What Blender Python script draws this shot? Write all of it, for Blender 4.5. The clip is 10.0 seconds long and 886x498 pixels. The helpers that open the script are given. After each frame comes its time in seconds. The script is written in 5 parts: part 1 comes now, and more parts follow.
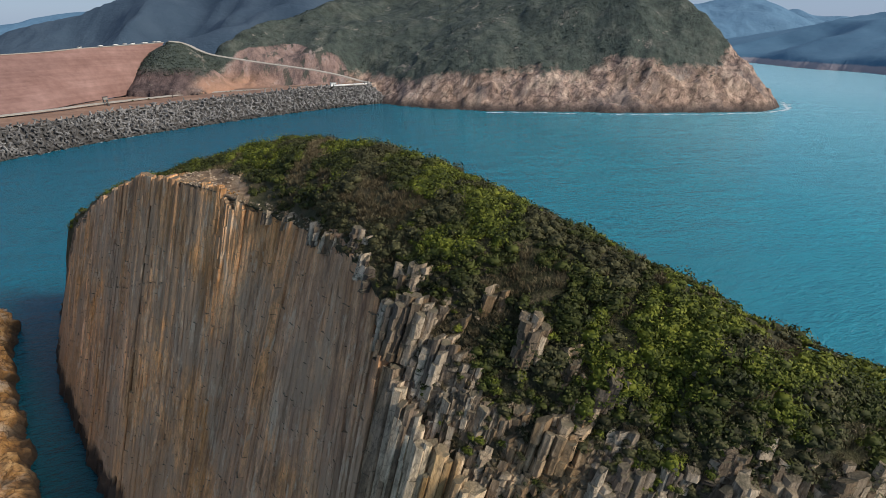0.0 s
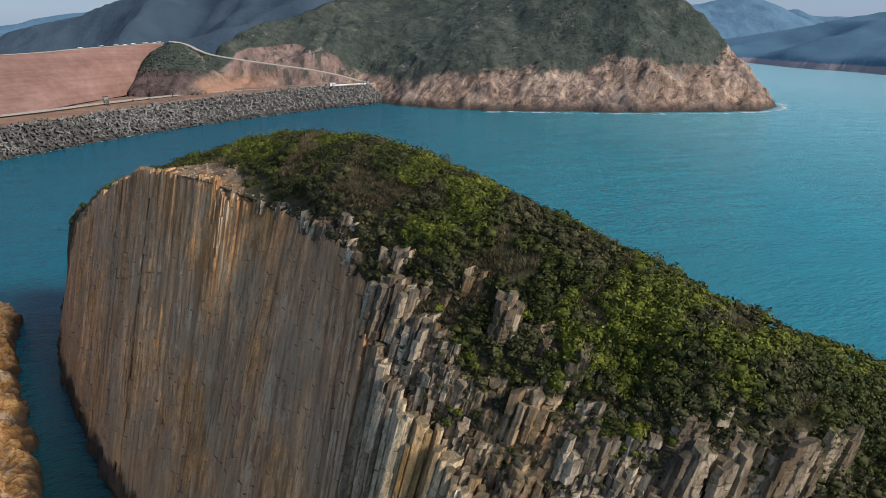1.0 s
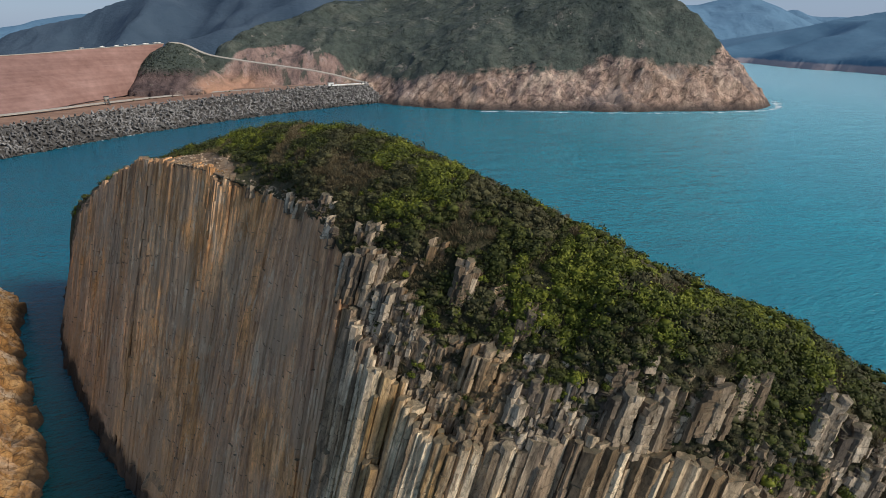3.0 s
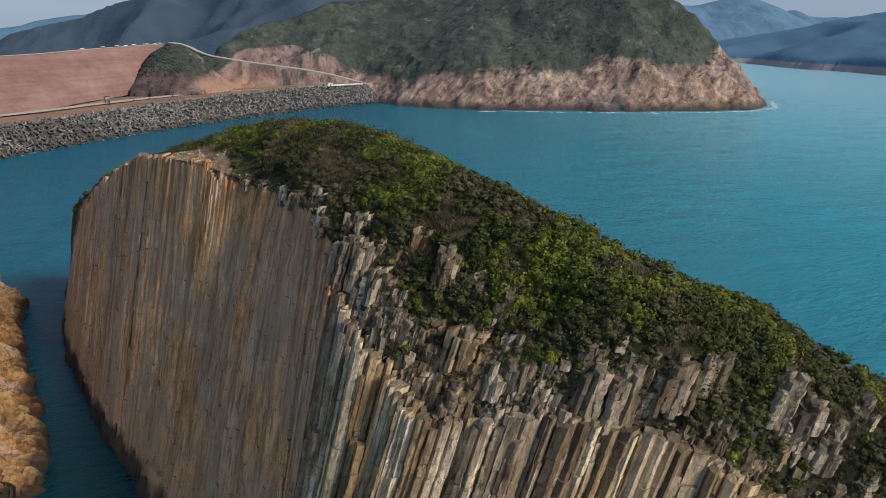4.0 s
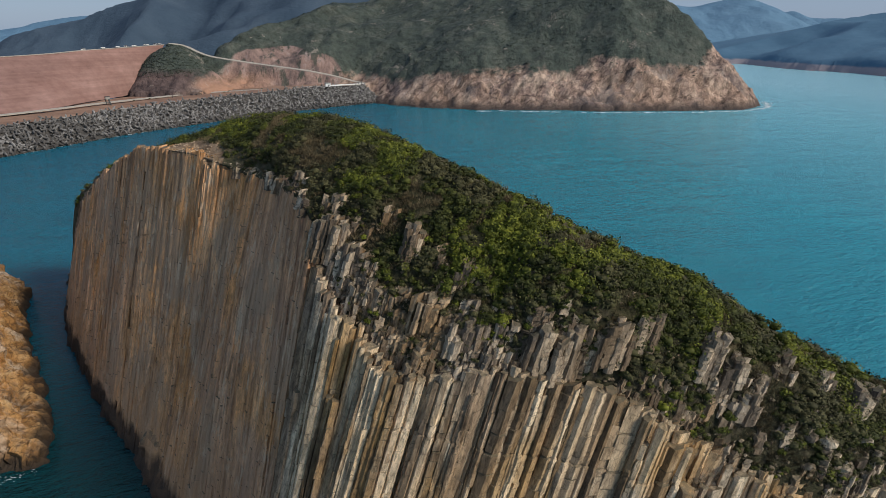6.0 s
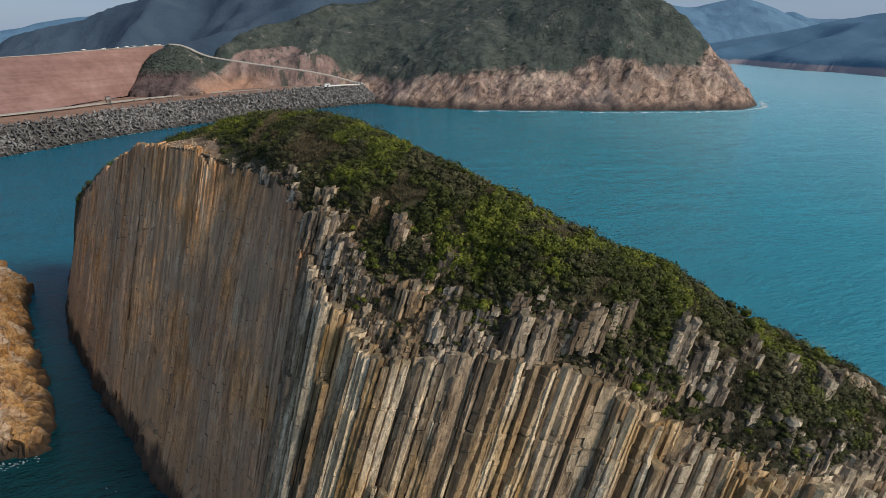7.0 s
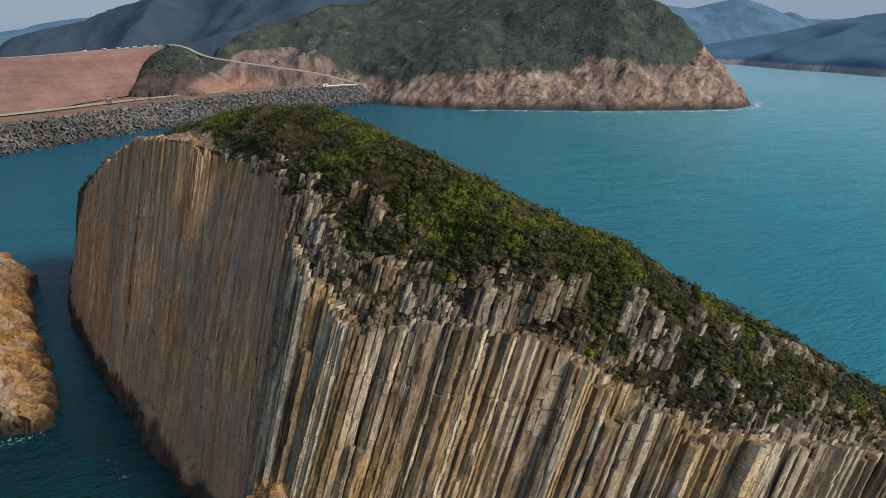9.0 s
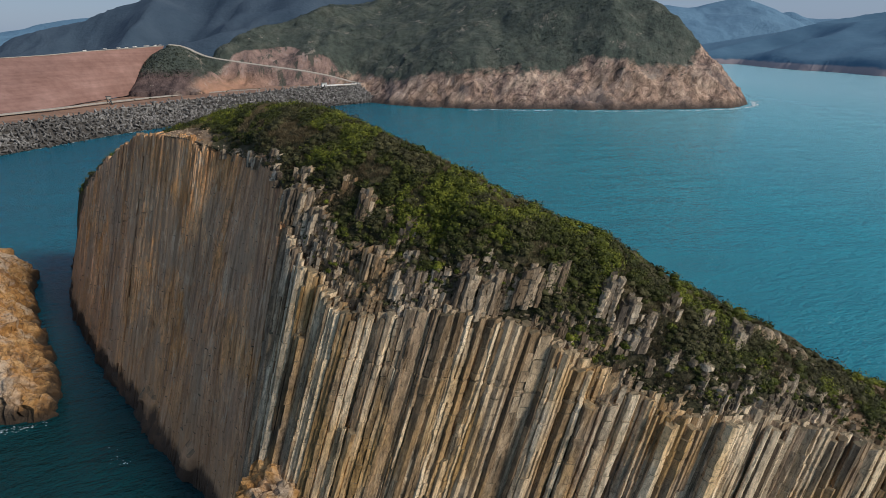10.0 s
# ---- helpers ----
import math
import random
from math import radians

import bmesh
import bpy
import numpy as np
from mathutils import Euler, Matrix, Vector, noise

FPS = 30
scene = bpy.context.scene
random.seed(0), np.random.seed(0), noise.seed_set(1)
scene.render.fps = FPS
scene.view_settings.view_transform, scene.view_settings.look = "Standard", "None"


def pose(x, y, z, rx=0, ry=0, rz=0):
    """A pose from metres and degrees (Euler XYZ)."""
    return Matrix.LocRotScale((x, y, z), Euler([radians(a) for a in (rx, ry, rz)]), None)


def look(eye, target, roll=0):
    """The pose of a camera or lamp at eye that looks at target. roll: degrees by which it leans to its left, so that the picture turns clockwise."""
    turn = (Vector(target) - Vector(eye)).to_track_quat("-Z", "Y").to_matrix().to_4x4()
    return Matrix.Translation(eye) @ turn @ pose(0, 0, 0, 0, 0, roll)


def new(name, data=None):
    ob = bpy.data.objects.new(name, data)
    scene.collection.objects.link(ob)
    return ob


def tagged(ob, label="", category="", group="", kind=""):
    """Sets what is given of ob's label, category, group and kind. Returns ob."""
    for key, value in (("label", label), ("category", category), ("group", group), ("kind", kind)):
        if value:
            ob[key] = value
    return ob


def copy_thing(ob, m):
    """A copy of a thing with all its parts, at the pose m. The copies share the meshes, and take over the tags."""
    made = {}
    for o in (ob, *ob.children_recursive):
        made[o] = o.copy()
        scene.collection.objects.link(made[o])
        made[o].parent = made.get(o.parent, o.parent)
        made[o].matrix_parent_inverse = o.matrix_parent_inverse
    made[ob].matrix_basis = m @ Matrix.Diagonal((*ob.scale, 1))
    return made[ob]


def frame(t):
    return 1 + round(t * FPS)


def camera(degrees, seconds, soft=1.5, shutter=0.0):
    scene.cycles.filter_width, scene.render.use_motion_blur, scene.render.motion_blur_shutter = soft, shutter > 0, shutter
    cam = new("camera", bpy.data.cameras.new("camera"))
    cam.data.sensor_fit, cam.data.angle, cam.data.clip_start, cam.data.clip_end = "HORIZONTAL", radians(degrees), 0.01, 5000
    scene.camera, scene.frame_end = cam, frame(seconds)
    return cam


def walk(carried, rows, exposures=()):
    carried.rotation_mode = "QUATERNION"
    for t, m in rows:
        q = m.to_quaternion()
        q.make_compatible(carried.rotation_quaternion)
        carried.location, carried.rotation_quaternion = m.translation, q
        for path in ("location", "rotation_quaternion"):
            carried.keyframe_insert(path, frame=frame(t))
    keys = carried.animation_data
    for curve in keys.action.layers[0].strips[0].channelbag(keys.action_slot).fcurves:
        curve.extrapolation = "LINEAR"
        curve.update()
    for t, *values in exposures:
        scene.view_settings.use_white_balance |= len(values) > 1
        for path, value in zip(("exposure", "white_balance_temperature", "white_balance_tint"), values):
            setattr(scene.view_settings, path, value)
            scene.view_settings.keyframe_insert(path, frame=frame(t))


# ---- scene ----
# ---------- camera ----------
cam = camera(74.99, 10.0, soft=0.6)
ROWS = [
    (0.0, 0.000, 0.000, 83.106, 68.856, 0.000, 0.000),
    (0.5, 0.978, -1.799, 82.840, 68.885, 0.014, 0.015),
    (1.0, 1.867, -3.489, 82.663, 68.911, 0.029, 0.028),
    (1.5, 2.834, -5.298, 82.455, 68.933, 0.045, 0.038),
    (2.0, 3.706, -7.054, 82.361, 68.954, 0.059, 0.048),
    (2.5, 4.680, -8.902, 82.237, 68.974, 0.073, 0.057),
    (4.0, 7.510, -14.337, 82.032, 69.040, 0.108, 0.079),
    (4.5, 8.553, -16.275, 81.922, 69.064, 0.117, 0.086),
    (5.0, 9.520, -18.152, 81.876, 69.090, 0.125, 0.092),
    (5.5, 10.618, -20.135, 81.763, 69.118, 0.131, 0.099),
    (7.0, 13.683, -25.915, 81.588, 69.201, 0.150, 0.119),
    (7.5, 14.647, -27.769, 81.540, 69.226, 0.158, 0.125),
    (8.0, 15.680, -29.694, 81.430, 69.248, 0.168, 0.131),
    (8.5, 16.604, -31.535, 81.355, 69.266, 0.182, 0.136),
    (9.0, 17.569, -33.448, 81.232, 69.276, 0.199, 0.140),
    (9.5, 18.459, -35.283, 81.179, 69.278, 0.222, 0.143),
    (10.0, 19.444, -37.174, 81.094, 69.269, 0.252, 0.144),
]
# the clip's own exposure falls a little on the way
EXPOSURES = [(0.0, 0.07), (2.5, -0.01), (5.5, -0.13), (8.0, -0.18), (10.0, -0.23)]
walk(cam, [(t, pose(x, y, z, rx, ry, rz)) for t, x, y, z, rx, ry, rz in ROWS], EXPOSURES)

# ---------- light ----------
SUN_TO = Vector((0.75, -0.40, 0.56)).normalized()
world = bpy.data.worlds.new("hazy_sky")
scene.world = world
world.use_nodes = True
wn, wl = world.node_tree.nodes, world.node_tree.links
sky = wn.new("ShaderNodeTexSky")
sky.sky_type = "NISHITA"
sky.sun_disc = False
sky.sun_elevation = math.asin(SUN_TO.z)
sky.sun_rotation = math.atan2(SUN_TO.x, SUN_TO.y)
sky.air_density, sky.dust_density, sky.ozone_density, sky.altitude = 1.0, 0.6, 3.0, 80
wn["Background"].inputs["Strength"].default_value = 0.114
haze = wn.new("ShaderNodeMix")
haze.data_type = "RGBA"
haze.inputs[0].default_value = 0.78
haze.inputs[7].default_value = (2.3, 3.2, 4.8, 1)
wl.new(sky.outputs[0], haze.inputs[6])
wl.new(haze.outputs[2], wn["Background"].inputs["Color"])
sun = new("sun", bpy.data.lights.new("sun", "SUN"))
sun.data.energy, sun.data.angle, sun.data.color = 4.5, radians(15.0), (0.99, 0.93, 0.84)
sun.matrix_world = look((0, 0, 300), Vector((0, 0, 300)) - SUN_TO)
scene.view_settings.exposure = 0.0


# ---------- small tools ----------
def lerp_table(table, s):
    """Smooth (Catmull-Rom) reading of a table of rows at the real index s."""
    rows = np.array(table, float)
    s = np.clip(np.atleast_1d(np.asarray(s, float)), 0, len(rows) - 1.0001)
    i = s.astype(int)
    f = (s - i)[:, None]
    p0, p1 = rows[np.clip(i - 1, 0, None)], rows[i]
    p2, p3 = rows[np.clip(i + 1, None, len(rows) - 1)], rows[np.clip(i + 2, None, len(rows) - 1)]
    return 0.5 * (2 * p1 + (p2 - p0) * f + (2 * p0 - 5 * p1 + 4 * p2 - p3) * f ** 2 + (3 * p1 - p0 - 3 * p2 + p3) * f ** 3)


def hash01(i, j, k):
    h = (i.astype(np.int64) * 374761393 + j.astype(np.int64) * 668265263 + k.astype(np.int64) * 2147483647) & 0xFFFFFFFF
    h = ((h ^ (h >> 13)) * 1274126177) & 0xFFFFFFFF
    return ((h ^ (h >> 16)) & 0xFFFF) / 65535.0


def vnoise(p):
    """Smooth lattice noise from -1 to 1 at the points p (n x 3)."""
    i = np.floor(p).astype(np.int64)
    f = p - i
    f = f * f * (3 - 2 * f)
    out = 0
    for dx in (0, 1):
        for dy in (0, 1):
            for dz in (0, 1):
                w = (f[:, 0] if dx else 1 - f[:, 0]) * (f[:, 1] if dy else 1 - f[:, 1]) * (f[:, 2] if dz else 1 - f[:, 2])
                out = out + w * hash01(i[:, 0] + dx, i[:, 1] + dy, i[:, 2] + dz)
    return out * 2 - 1


def fbm(p, size, octaves=4, gain=0.5):
    p = np.asarray(p, float) / size
    out, a = 0, 1.0
    for o in range(octaves):
        out = out + a * vnoise(p + 17.3 * o)
        p, a = p * 2.03, a * gain
    return out


def broken(p, size, seed=0):
    """Blocky steps of broken rock, from -0.5 to 0.5."""
    q = np.asarray(p, float) / size
    q = q + 0.55 * np.stack([fbm(q * 1.0 + 3 + seed, 1.4, 2), fbm(q + 41 + seed, 1.4, 2), 0 * q[:, 0]], 1)
    i = np.floor(q).astype(np.int64)
    return hash01(i[:, 0], i[:, 1], i[:, 2] + seed) - 0.5


def mesh_data(name, verts, faces, materials, smooth=False, face_mats=None):
    me = bpy.data.meshes.new(name)
    me.from_pydata([tuple(v) for v in np.asarray(verts, float)], [], [tuple(int(k) for k in f) for f in faces])
    for m in materials if isinstance(materials, (list, tuple)) else [materials]:
        me.materials.append(m)
    if face_mats is not None:
        me.polygons.foreach_set("material_index", np.asarray(face_mats, np.int32))
    me.polygons.foreach_set("use_smooth", np.full(len(me.polygons), smooth))
    me.update()
    return me


def solid(name, verts, faces, materials, parent=None, smooth=False, label="", face_mats=None):
    """One mesh object, under a parent if one is given."""
    ob = new(name, mesh_data(name, verts, faces, materials, smooth, face_mats))
    if parent is not None:
        ob.parent = parent
    return tagged(ob, label)


def big_mesh(name, verts, quads, material, smooth=False):
    """A mesh of many quads or triangles, all of one kind, made at once."""
    me = bpy.data.meshes.new(name)
    quads = np.asarray(quads, np.int32)
    n, k = quads.shape
    me.vertices.add(len(verts))
    me.vertices.foreach_set("co", np.asarray(verts, np.float32).ravel())
    me.loops.add(n * k)
    me.loops.foreach_set("vertex_index", quads.ravel())
    me.polygons.add(n)
    me.polygons.foreach_set("loop_start", np.arange(0, n * k, k, dtype=np.int32))
    me.polygons.foreach_set("use_smooth", np.full(n, smooth))
    me.materials.append(material)
    me.update(calc_edges=True)
    return me


def grid_faces(rows, cols):
    a = (np.arange(rows - 1)[:, None] * cols + np.arange(cols - 1)[None, :]).ravel()
    return np.stack([a, a + 1, a + cols + 1, a + cols], 1)


# ---------- materials ----------
class Mat:
    """A node material with a Principled surface and short ways to add nodes."""

    def __init__(self, name, rough=0.9, spec=0.3):
        self.m = bpy.data.materials.new(name)
        self.m.use_nodes = True
        self.t = self.m.node_tree
        self.b = self.t.nodes["Principled BSDF"]
        self.b.inputs["Roughness"].default_value = rough
        self.b.inputs["Specular IOR Level"].default_value = spec

    def add(self, kind, **ins):
        n = self.t.nodes.new(kind)
        for k, v in ins.items():
            self.link(v, n.inputs[k.replace("_", " ")])
        return n

    def link(self, v, socket):
        if isinstance(v, bpy.types.NodeSocket):
            self.t.links.new(v, socket)
        elif v is not None:
            socket.default_value = v

    def place(self, scale=(1, 1, 1), turn=(0, 0, 0)):
        g = self.add("ShaderNodeNewGeometry")
        mp = self.add("ShaderNodeMapping", Vector=g.outputs["Position"], Scale=tuple(1 / a for a in scale), Rotation=turn)
        mp.vector_type = "TEXTURE"
        return mp.outputs[0]

    def noise(self, scale, detail=4.0, rough=0.55, vec=None, dist=0.0):
        n = self.add("ShaderNodeTexNoise", Vector=vec if vec is not None else self.place(), Scale=scale, Detail=detail, Roughness=rough, Distortion=dist)
        return n.outputs["Fac"]

    def ramp(self, fac, stops):
        n = self.add("ShaderNodeValToRGB", Fac=fac)
        e = n.color_ramp.elements
        while len(e) < len(stops):
            e.new(0.5)
        for k, (pos, col) in zip(e, stops):
            k.position = pos
            k.color = (*col, 1) if isinstance(col, (tuple, list)) else (col, col, col, 1)
        return n.outputs["Color"]

    def mix(self, fac, a, b, how="MIX"):
        n = self.t.nodes.new("ShaderNodeMix")
        n.data_type, n.blend_type = "RGBA", how
        self.link(fac, n.inputs[0])
        self.link((*a, 1) if isinstance(a, (tuple, list)) else a, n.inputs[6])
        self.link((*b, 1) if isinstance(b, (tuple, list)) else b, n.inputs[7])
        return n.outputs[2]

    def math(self, how, a, b=None, clamp=False):
        n = self.t.nodes.new("ShaderNodeMath")
        n.operation, n.use_clamp = how, clamp
        self.link(a, n.inputs[0])
        if b is not None:
            self.link(b, n.inputs[1])
        return n.outputs[0]

    def height(self):
        g = self.add("ShaderNodeNewGeometry")
        return self.add("ShaderNodeSeparateXYZ", Vector=g.outputs["Position"]).outputs[2]

    def facing_up(self):
        g = self.add("ShaderNodeNewGeometry")
        return self.add("ShaderNodeSeparateXYZ", Vector=g.outputs["True Normal"]).outputs[2]

    def band(self, value, lo, hi):
        n = self.add("ShaderNodeMapRange", Value=value)
        n.inputs["From Min"].default_value, n.inputs["From Max"].default_value = lo, hi
        return n.outputs[0]

    def bump(self, height, strength=0.5, dist=0.1):
        n = self.add("ShaderNodeBump", Height=height, Strength=strength, Distance=dist)
        self.link(n.outputs[0], self.b.inputs["Normal"])

    def colour(self, c):
        self.link((*c, 1) if isinstance(c, (tuple, list)) else c, self.b.inputs["Base Color"])
        return self


# direction in which the rock columns lean, per metre of height
LEAN_X, LEAN_Y = 0.29, 0.147
AXIS_TURN = (-math.atan(LEAN_Y), math.atan(LEAN_X), 0.0)
WEST_TURN = (-math.atan(0.29), math.atan(0.17), 0.0)


def column_rock(name, pale, mid, stain, dark, tide=True, spread=1.0, rust=0.25, blotch=0.0, axis=AXIS_TURN):
    k = Mat(name, 0.9, 0.25)
    streak = k.place((1, 1, 0.06), axis)
    rnd = k.add("ShaderNodeObjectInfo").outputs["Random"]
    isl = k.add("ShaderNodeNewGeometry").outputs["Random Per Island"]
    each = k.math("FRACT", k.math("ADD", rnd, isl))
    n1 = k.noise(0.8, 6, 0.62, streak)
    base = k.ramp(n1, [(0.33, dark), (0.43, mid), (0.55, mid), (0.66, pale)])
    base = k.mix(k.ramp(each, [(0.0, 0.75 * spread), (0.35, 0.0), (1.0, 0.0)]), base, dark)
    base = k.mix(k.ramp(each, [(0.50, 0.0), (0.95, 0.95 * spread)]), base, pale)
    n2 = k.noise(0.13, 4, 0.55, k.place((1, 1, 0.4), axis))
    base = k.mix(k.ramp(n2, [(0.48, 0.0), (0.64, 0.55)]), base, stain)
    n3 = k.noise(0.045, 4, 0.6, k.place((1, 1, 0.6), axis))
    base = k.mix(k.ramp(n3, [(0.44, 0.0), (0.60, rust)]), base, [0.75 * a for a in stain])
    fine = k.noise(2.6, 7, 0.7, k.place((1, 1, 0.35), axis))
    base = k.mix(0.9, base, k.ramp(fine, [(0.32, 0.55 if blotch else 0.35), (0.46, 0.95), (0.68, 1.25)]), "MULTIPLY")
    mottle = k.noise(0.75, 5, 0.6, k.place((1, 1, 0.3), axis), 0.4)
    base = k.mix(0.8, base, k.ramp(mottle, [(0.36, 0.5), (0.5, 1.0), (0.64, 1.35)]), "MULTIPLY")
    n4 = k.noise(0.35, 5, 0.65, k.place((1, 1, 0.12), axis))
    base = k.mix(k.ramp(n4, [(0.60, 0.0), (0.70, 0.75)]), base, [0.4 * a for a in dark])
    cracks = k.add("ShaderNodeTexVoronoi", Vector=k.place((0.5, 0.5, 0.22), axis), Scale=1.0)
    cracks.feature = "DISTANCE_TO_EDGE"
    line = k.math("ADD", cracks.outputs["Distance"], k.math("MULTIPLY", k.math("ADD", k.noise(1.2, 4), -0.5), 0.12))
    base = k.mix(k.ramp(line, [(0.0, 0.3), (0.03, 0.0)]), base, dark)
    small = k.add("ShaderNodeTexVoronoi", Vector=k.place((0.5, 0.5, 0.3), axis), Scale=3.2)
    small.feature = "DISTANCE_TO_EDGE"
    line = k.math("ADD", small.outputs["Distance"], k.math("MULTIPLY", k.math("ADD", k.noise(2.5, 4), -0.5), 0.3))
    base = k.mix(k.ramp(line, [(0.0, 0.3), (0.04, 0.0)]), base, [0.6 * a for a in dark])
    if blotch:
        # grey weathering bands and dark seeps that run over many columns
        panel = k.noise(0.28, 3, 0.5, k.place((1, 1, 0.14), axis))
        base = k.mix(0.8, base, k.ramp(panel, [(0.38, 0.5), (0.5, 1.0), (0.62, 1.35)]), "MULTIPLY")
        hue = k.noise(0.03, 4, 0.6, k.place((1, 1, 0.7), axis), 0.6)
        base = k.mix(k.ramp(hue, [(0.42, 0.0), (0.56, 0.5)]), base, (0.44, 0.28, 0.19))
        base = k.mix(k.ramp(hue, [(0.36, 0.5), (0.48, 0.0)]), base, (0.47, 0.235, 0.095))
        grey = k.noise(0.09, 6, 0.68, k.place((1, 1, 0.5), axis), 0.5)
        base = k.mix(k.ramp(grey, [(0.48, 0.0), (0.58, blotch)]), base, (0.42, 0.285, 0.18))
        seep = k.noise(0.30, 6, 0.7, k.place((1, 1, 0.18), axis), 0.8)
        base = k.mix(k.ramp(seep, [(0.54, 0.0), (0.64, 0.85 * blotch)]), base, (0.17, 0.105, 0.065))
        light = k.noise(0.5, 7, 0.72, k.place((1, 1, 0.3), axis), 1.0)
        base = k.mix(k.ramp(light, [(0.55, 0.0), (0.64, 0.85 * blotch)]), base, (0.66, 0.50, 0.335))
        low = k.math("ADD", k.height(), k.math("MULTIPLY", k.noise(0.1, 5, 0.65), -30.0))
        base = k.mix(k.ramp(k.band(low, -14.0, 8.0), [(0.2, 0.6), (0.9, 0.0)]), base, (0.52, 0.285, 0.145))
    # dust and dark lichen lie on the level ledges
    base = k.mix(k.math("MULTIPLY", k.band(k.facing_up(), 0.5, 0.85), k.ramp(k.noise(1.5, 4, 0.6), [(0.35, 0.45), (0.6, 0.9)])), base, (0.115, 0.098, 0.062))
    if tide:
        wet = k.math("ADD", k.height(), k.math("MULTIPLY", k.noise(0.12, 4), -9.0))
        base = k.mix(k.ramp(k.band(wet, -6.0, 1.8), [(0.0, 1.0), (0.6, 0.85), (0.85, 0.0)]), base, (0.035, 0.026, 0.02))
    k.colour(base)
    k.bump(k.math("ADD", k.math("MULTIPLY", n1, 0.8), k.math("MULTIPLY", fine, 0.7)), 1.0, 0.4)
    return k.m


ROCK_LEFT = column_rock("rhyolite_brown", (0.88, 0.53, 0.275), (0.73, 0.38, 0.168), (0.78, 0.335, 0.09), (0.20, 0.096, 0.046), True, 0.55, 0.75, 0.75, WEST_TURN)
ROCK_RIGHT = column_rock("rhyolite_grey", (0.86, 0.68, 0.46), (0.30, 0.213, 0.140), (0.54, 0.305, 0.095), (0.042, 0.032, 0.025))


def slope_ground():
    k = Mat("scrub_soil", 0.95, 0.2)
    n = k.noise(0.35, 6, 0.65)
    soil = k.ramp(n, [(0.3, (0.034, 0.034, 0.014)), (0.5, (0.066, 0.060, 0.028)), (0.7, (0.13, 0.10, 0.058))])
    fine = k.noise(3.0, 5, 0.7)
    soil = k.mix(0.7, soil, k.ramp(fine, [(0.3, 0.4), (0.65, 1.2)]), "MULTIPLY")
    k.colour(soil)
    k.bump(fine, 1.0, 0.4)
    return k.m


SOIL = slope_ground()


def orange_rock():
    k = Mat("orange_volcanic_rock", 0.9, 0.25)
    n = k.noise(0.16, 6, 0.62, None, 0.6)
    c = k.ramp(n, [(0.3, (0.14, 0.070, 0.030)), (0.45, (0.36, 0.180, 0.058)), (0.58, (0.47, 0.27, 0.11)), (0.72, (0.54, 0.36, 0.18))])
    c = k.mix(k.ramp(k.noise(0.09, 6, 0.68, None, 0.5), [(0.48, 0.0), (0.60, 0.8)]), c, (0.50, 0.40, 0.30))
    c = k.mix(k.ramp(k.noise(0.22, 6, 0.7, None, 0.8), [(0.55, 0.0), (0.66, 0.8)]), c, (0.17, 0.105, 0.06))
    fine = k.noise(1.2, 7, 0.7)
    c = k.mix(0.8, c, k.ramp(fine, [(0.3, 0.35), (0.52, 0.9), (0.7, 1.2)]), "MULTIPLY")
    for scale, width in ((0.32, 0.03), (0.9, 0.035)):
        cr = k.add("ShaderNodeTexVoronoi", Vector=k.place((1, 1, 0.6), (0.3, 0.2, 0.5)), Scale=scale)
        cr.feature = "DISTANCE_TO_EDGE"
        line = k.math("ADD", cr.outputs["Distance"], k.math("MULTIPLY", k.math("ADD", k.noise(0.9, 5), -0.5), 0.22))
        c = k.mix(k.ramp(line, [(0.0, 0.7), (width, 0.0)]), c, (0.09, 0.05, 0.022))
    wet = k.math("ADD", k.height(), k.math("MULTIPLY", k.noise(0.2, 4), -5.0))
    c = k.mix(k.ramp(k.band(wet, -2.5, 2.6), [(0.0, 1.0), (0.55, 0.85), (0.9, 0.0)]), c, (0.03, 0.022, 0.016))
    k.colour(c)
    k.bump(k.math("ADD", fine, k.math("MULTIPLY", n, 2.0)), 1.0, 0.4)
    return k.m


ORANGE = orange_rock()


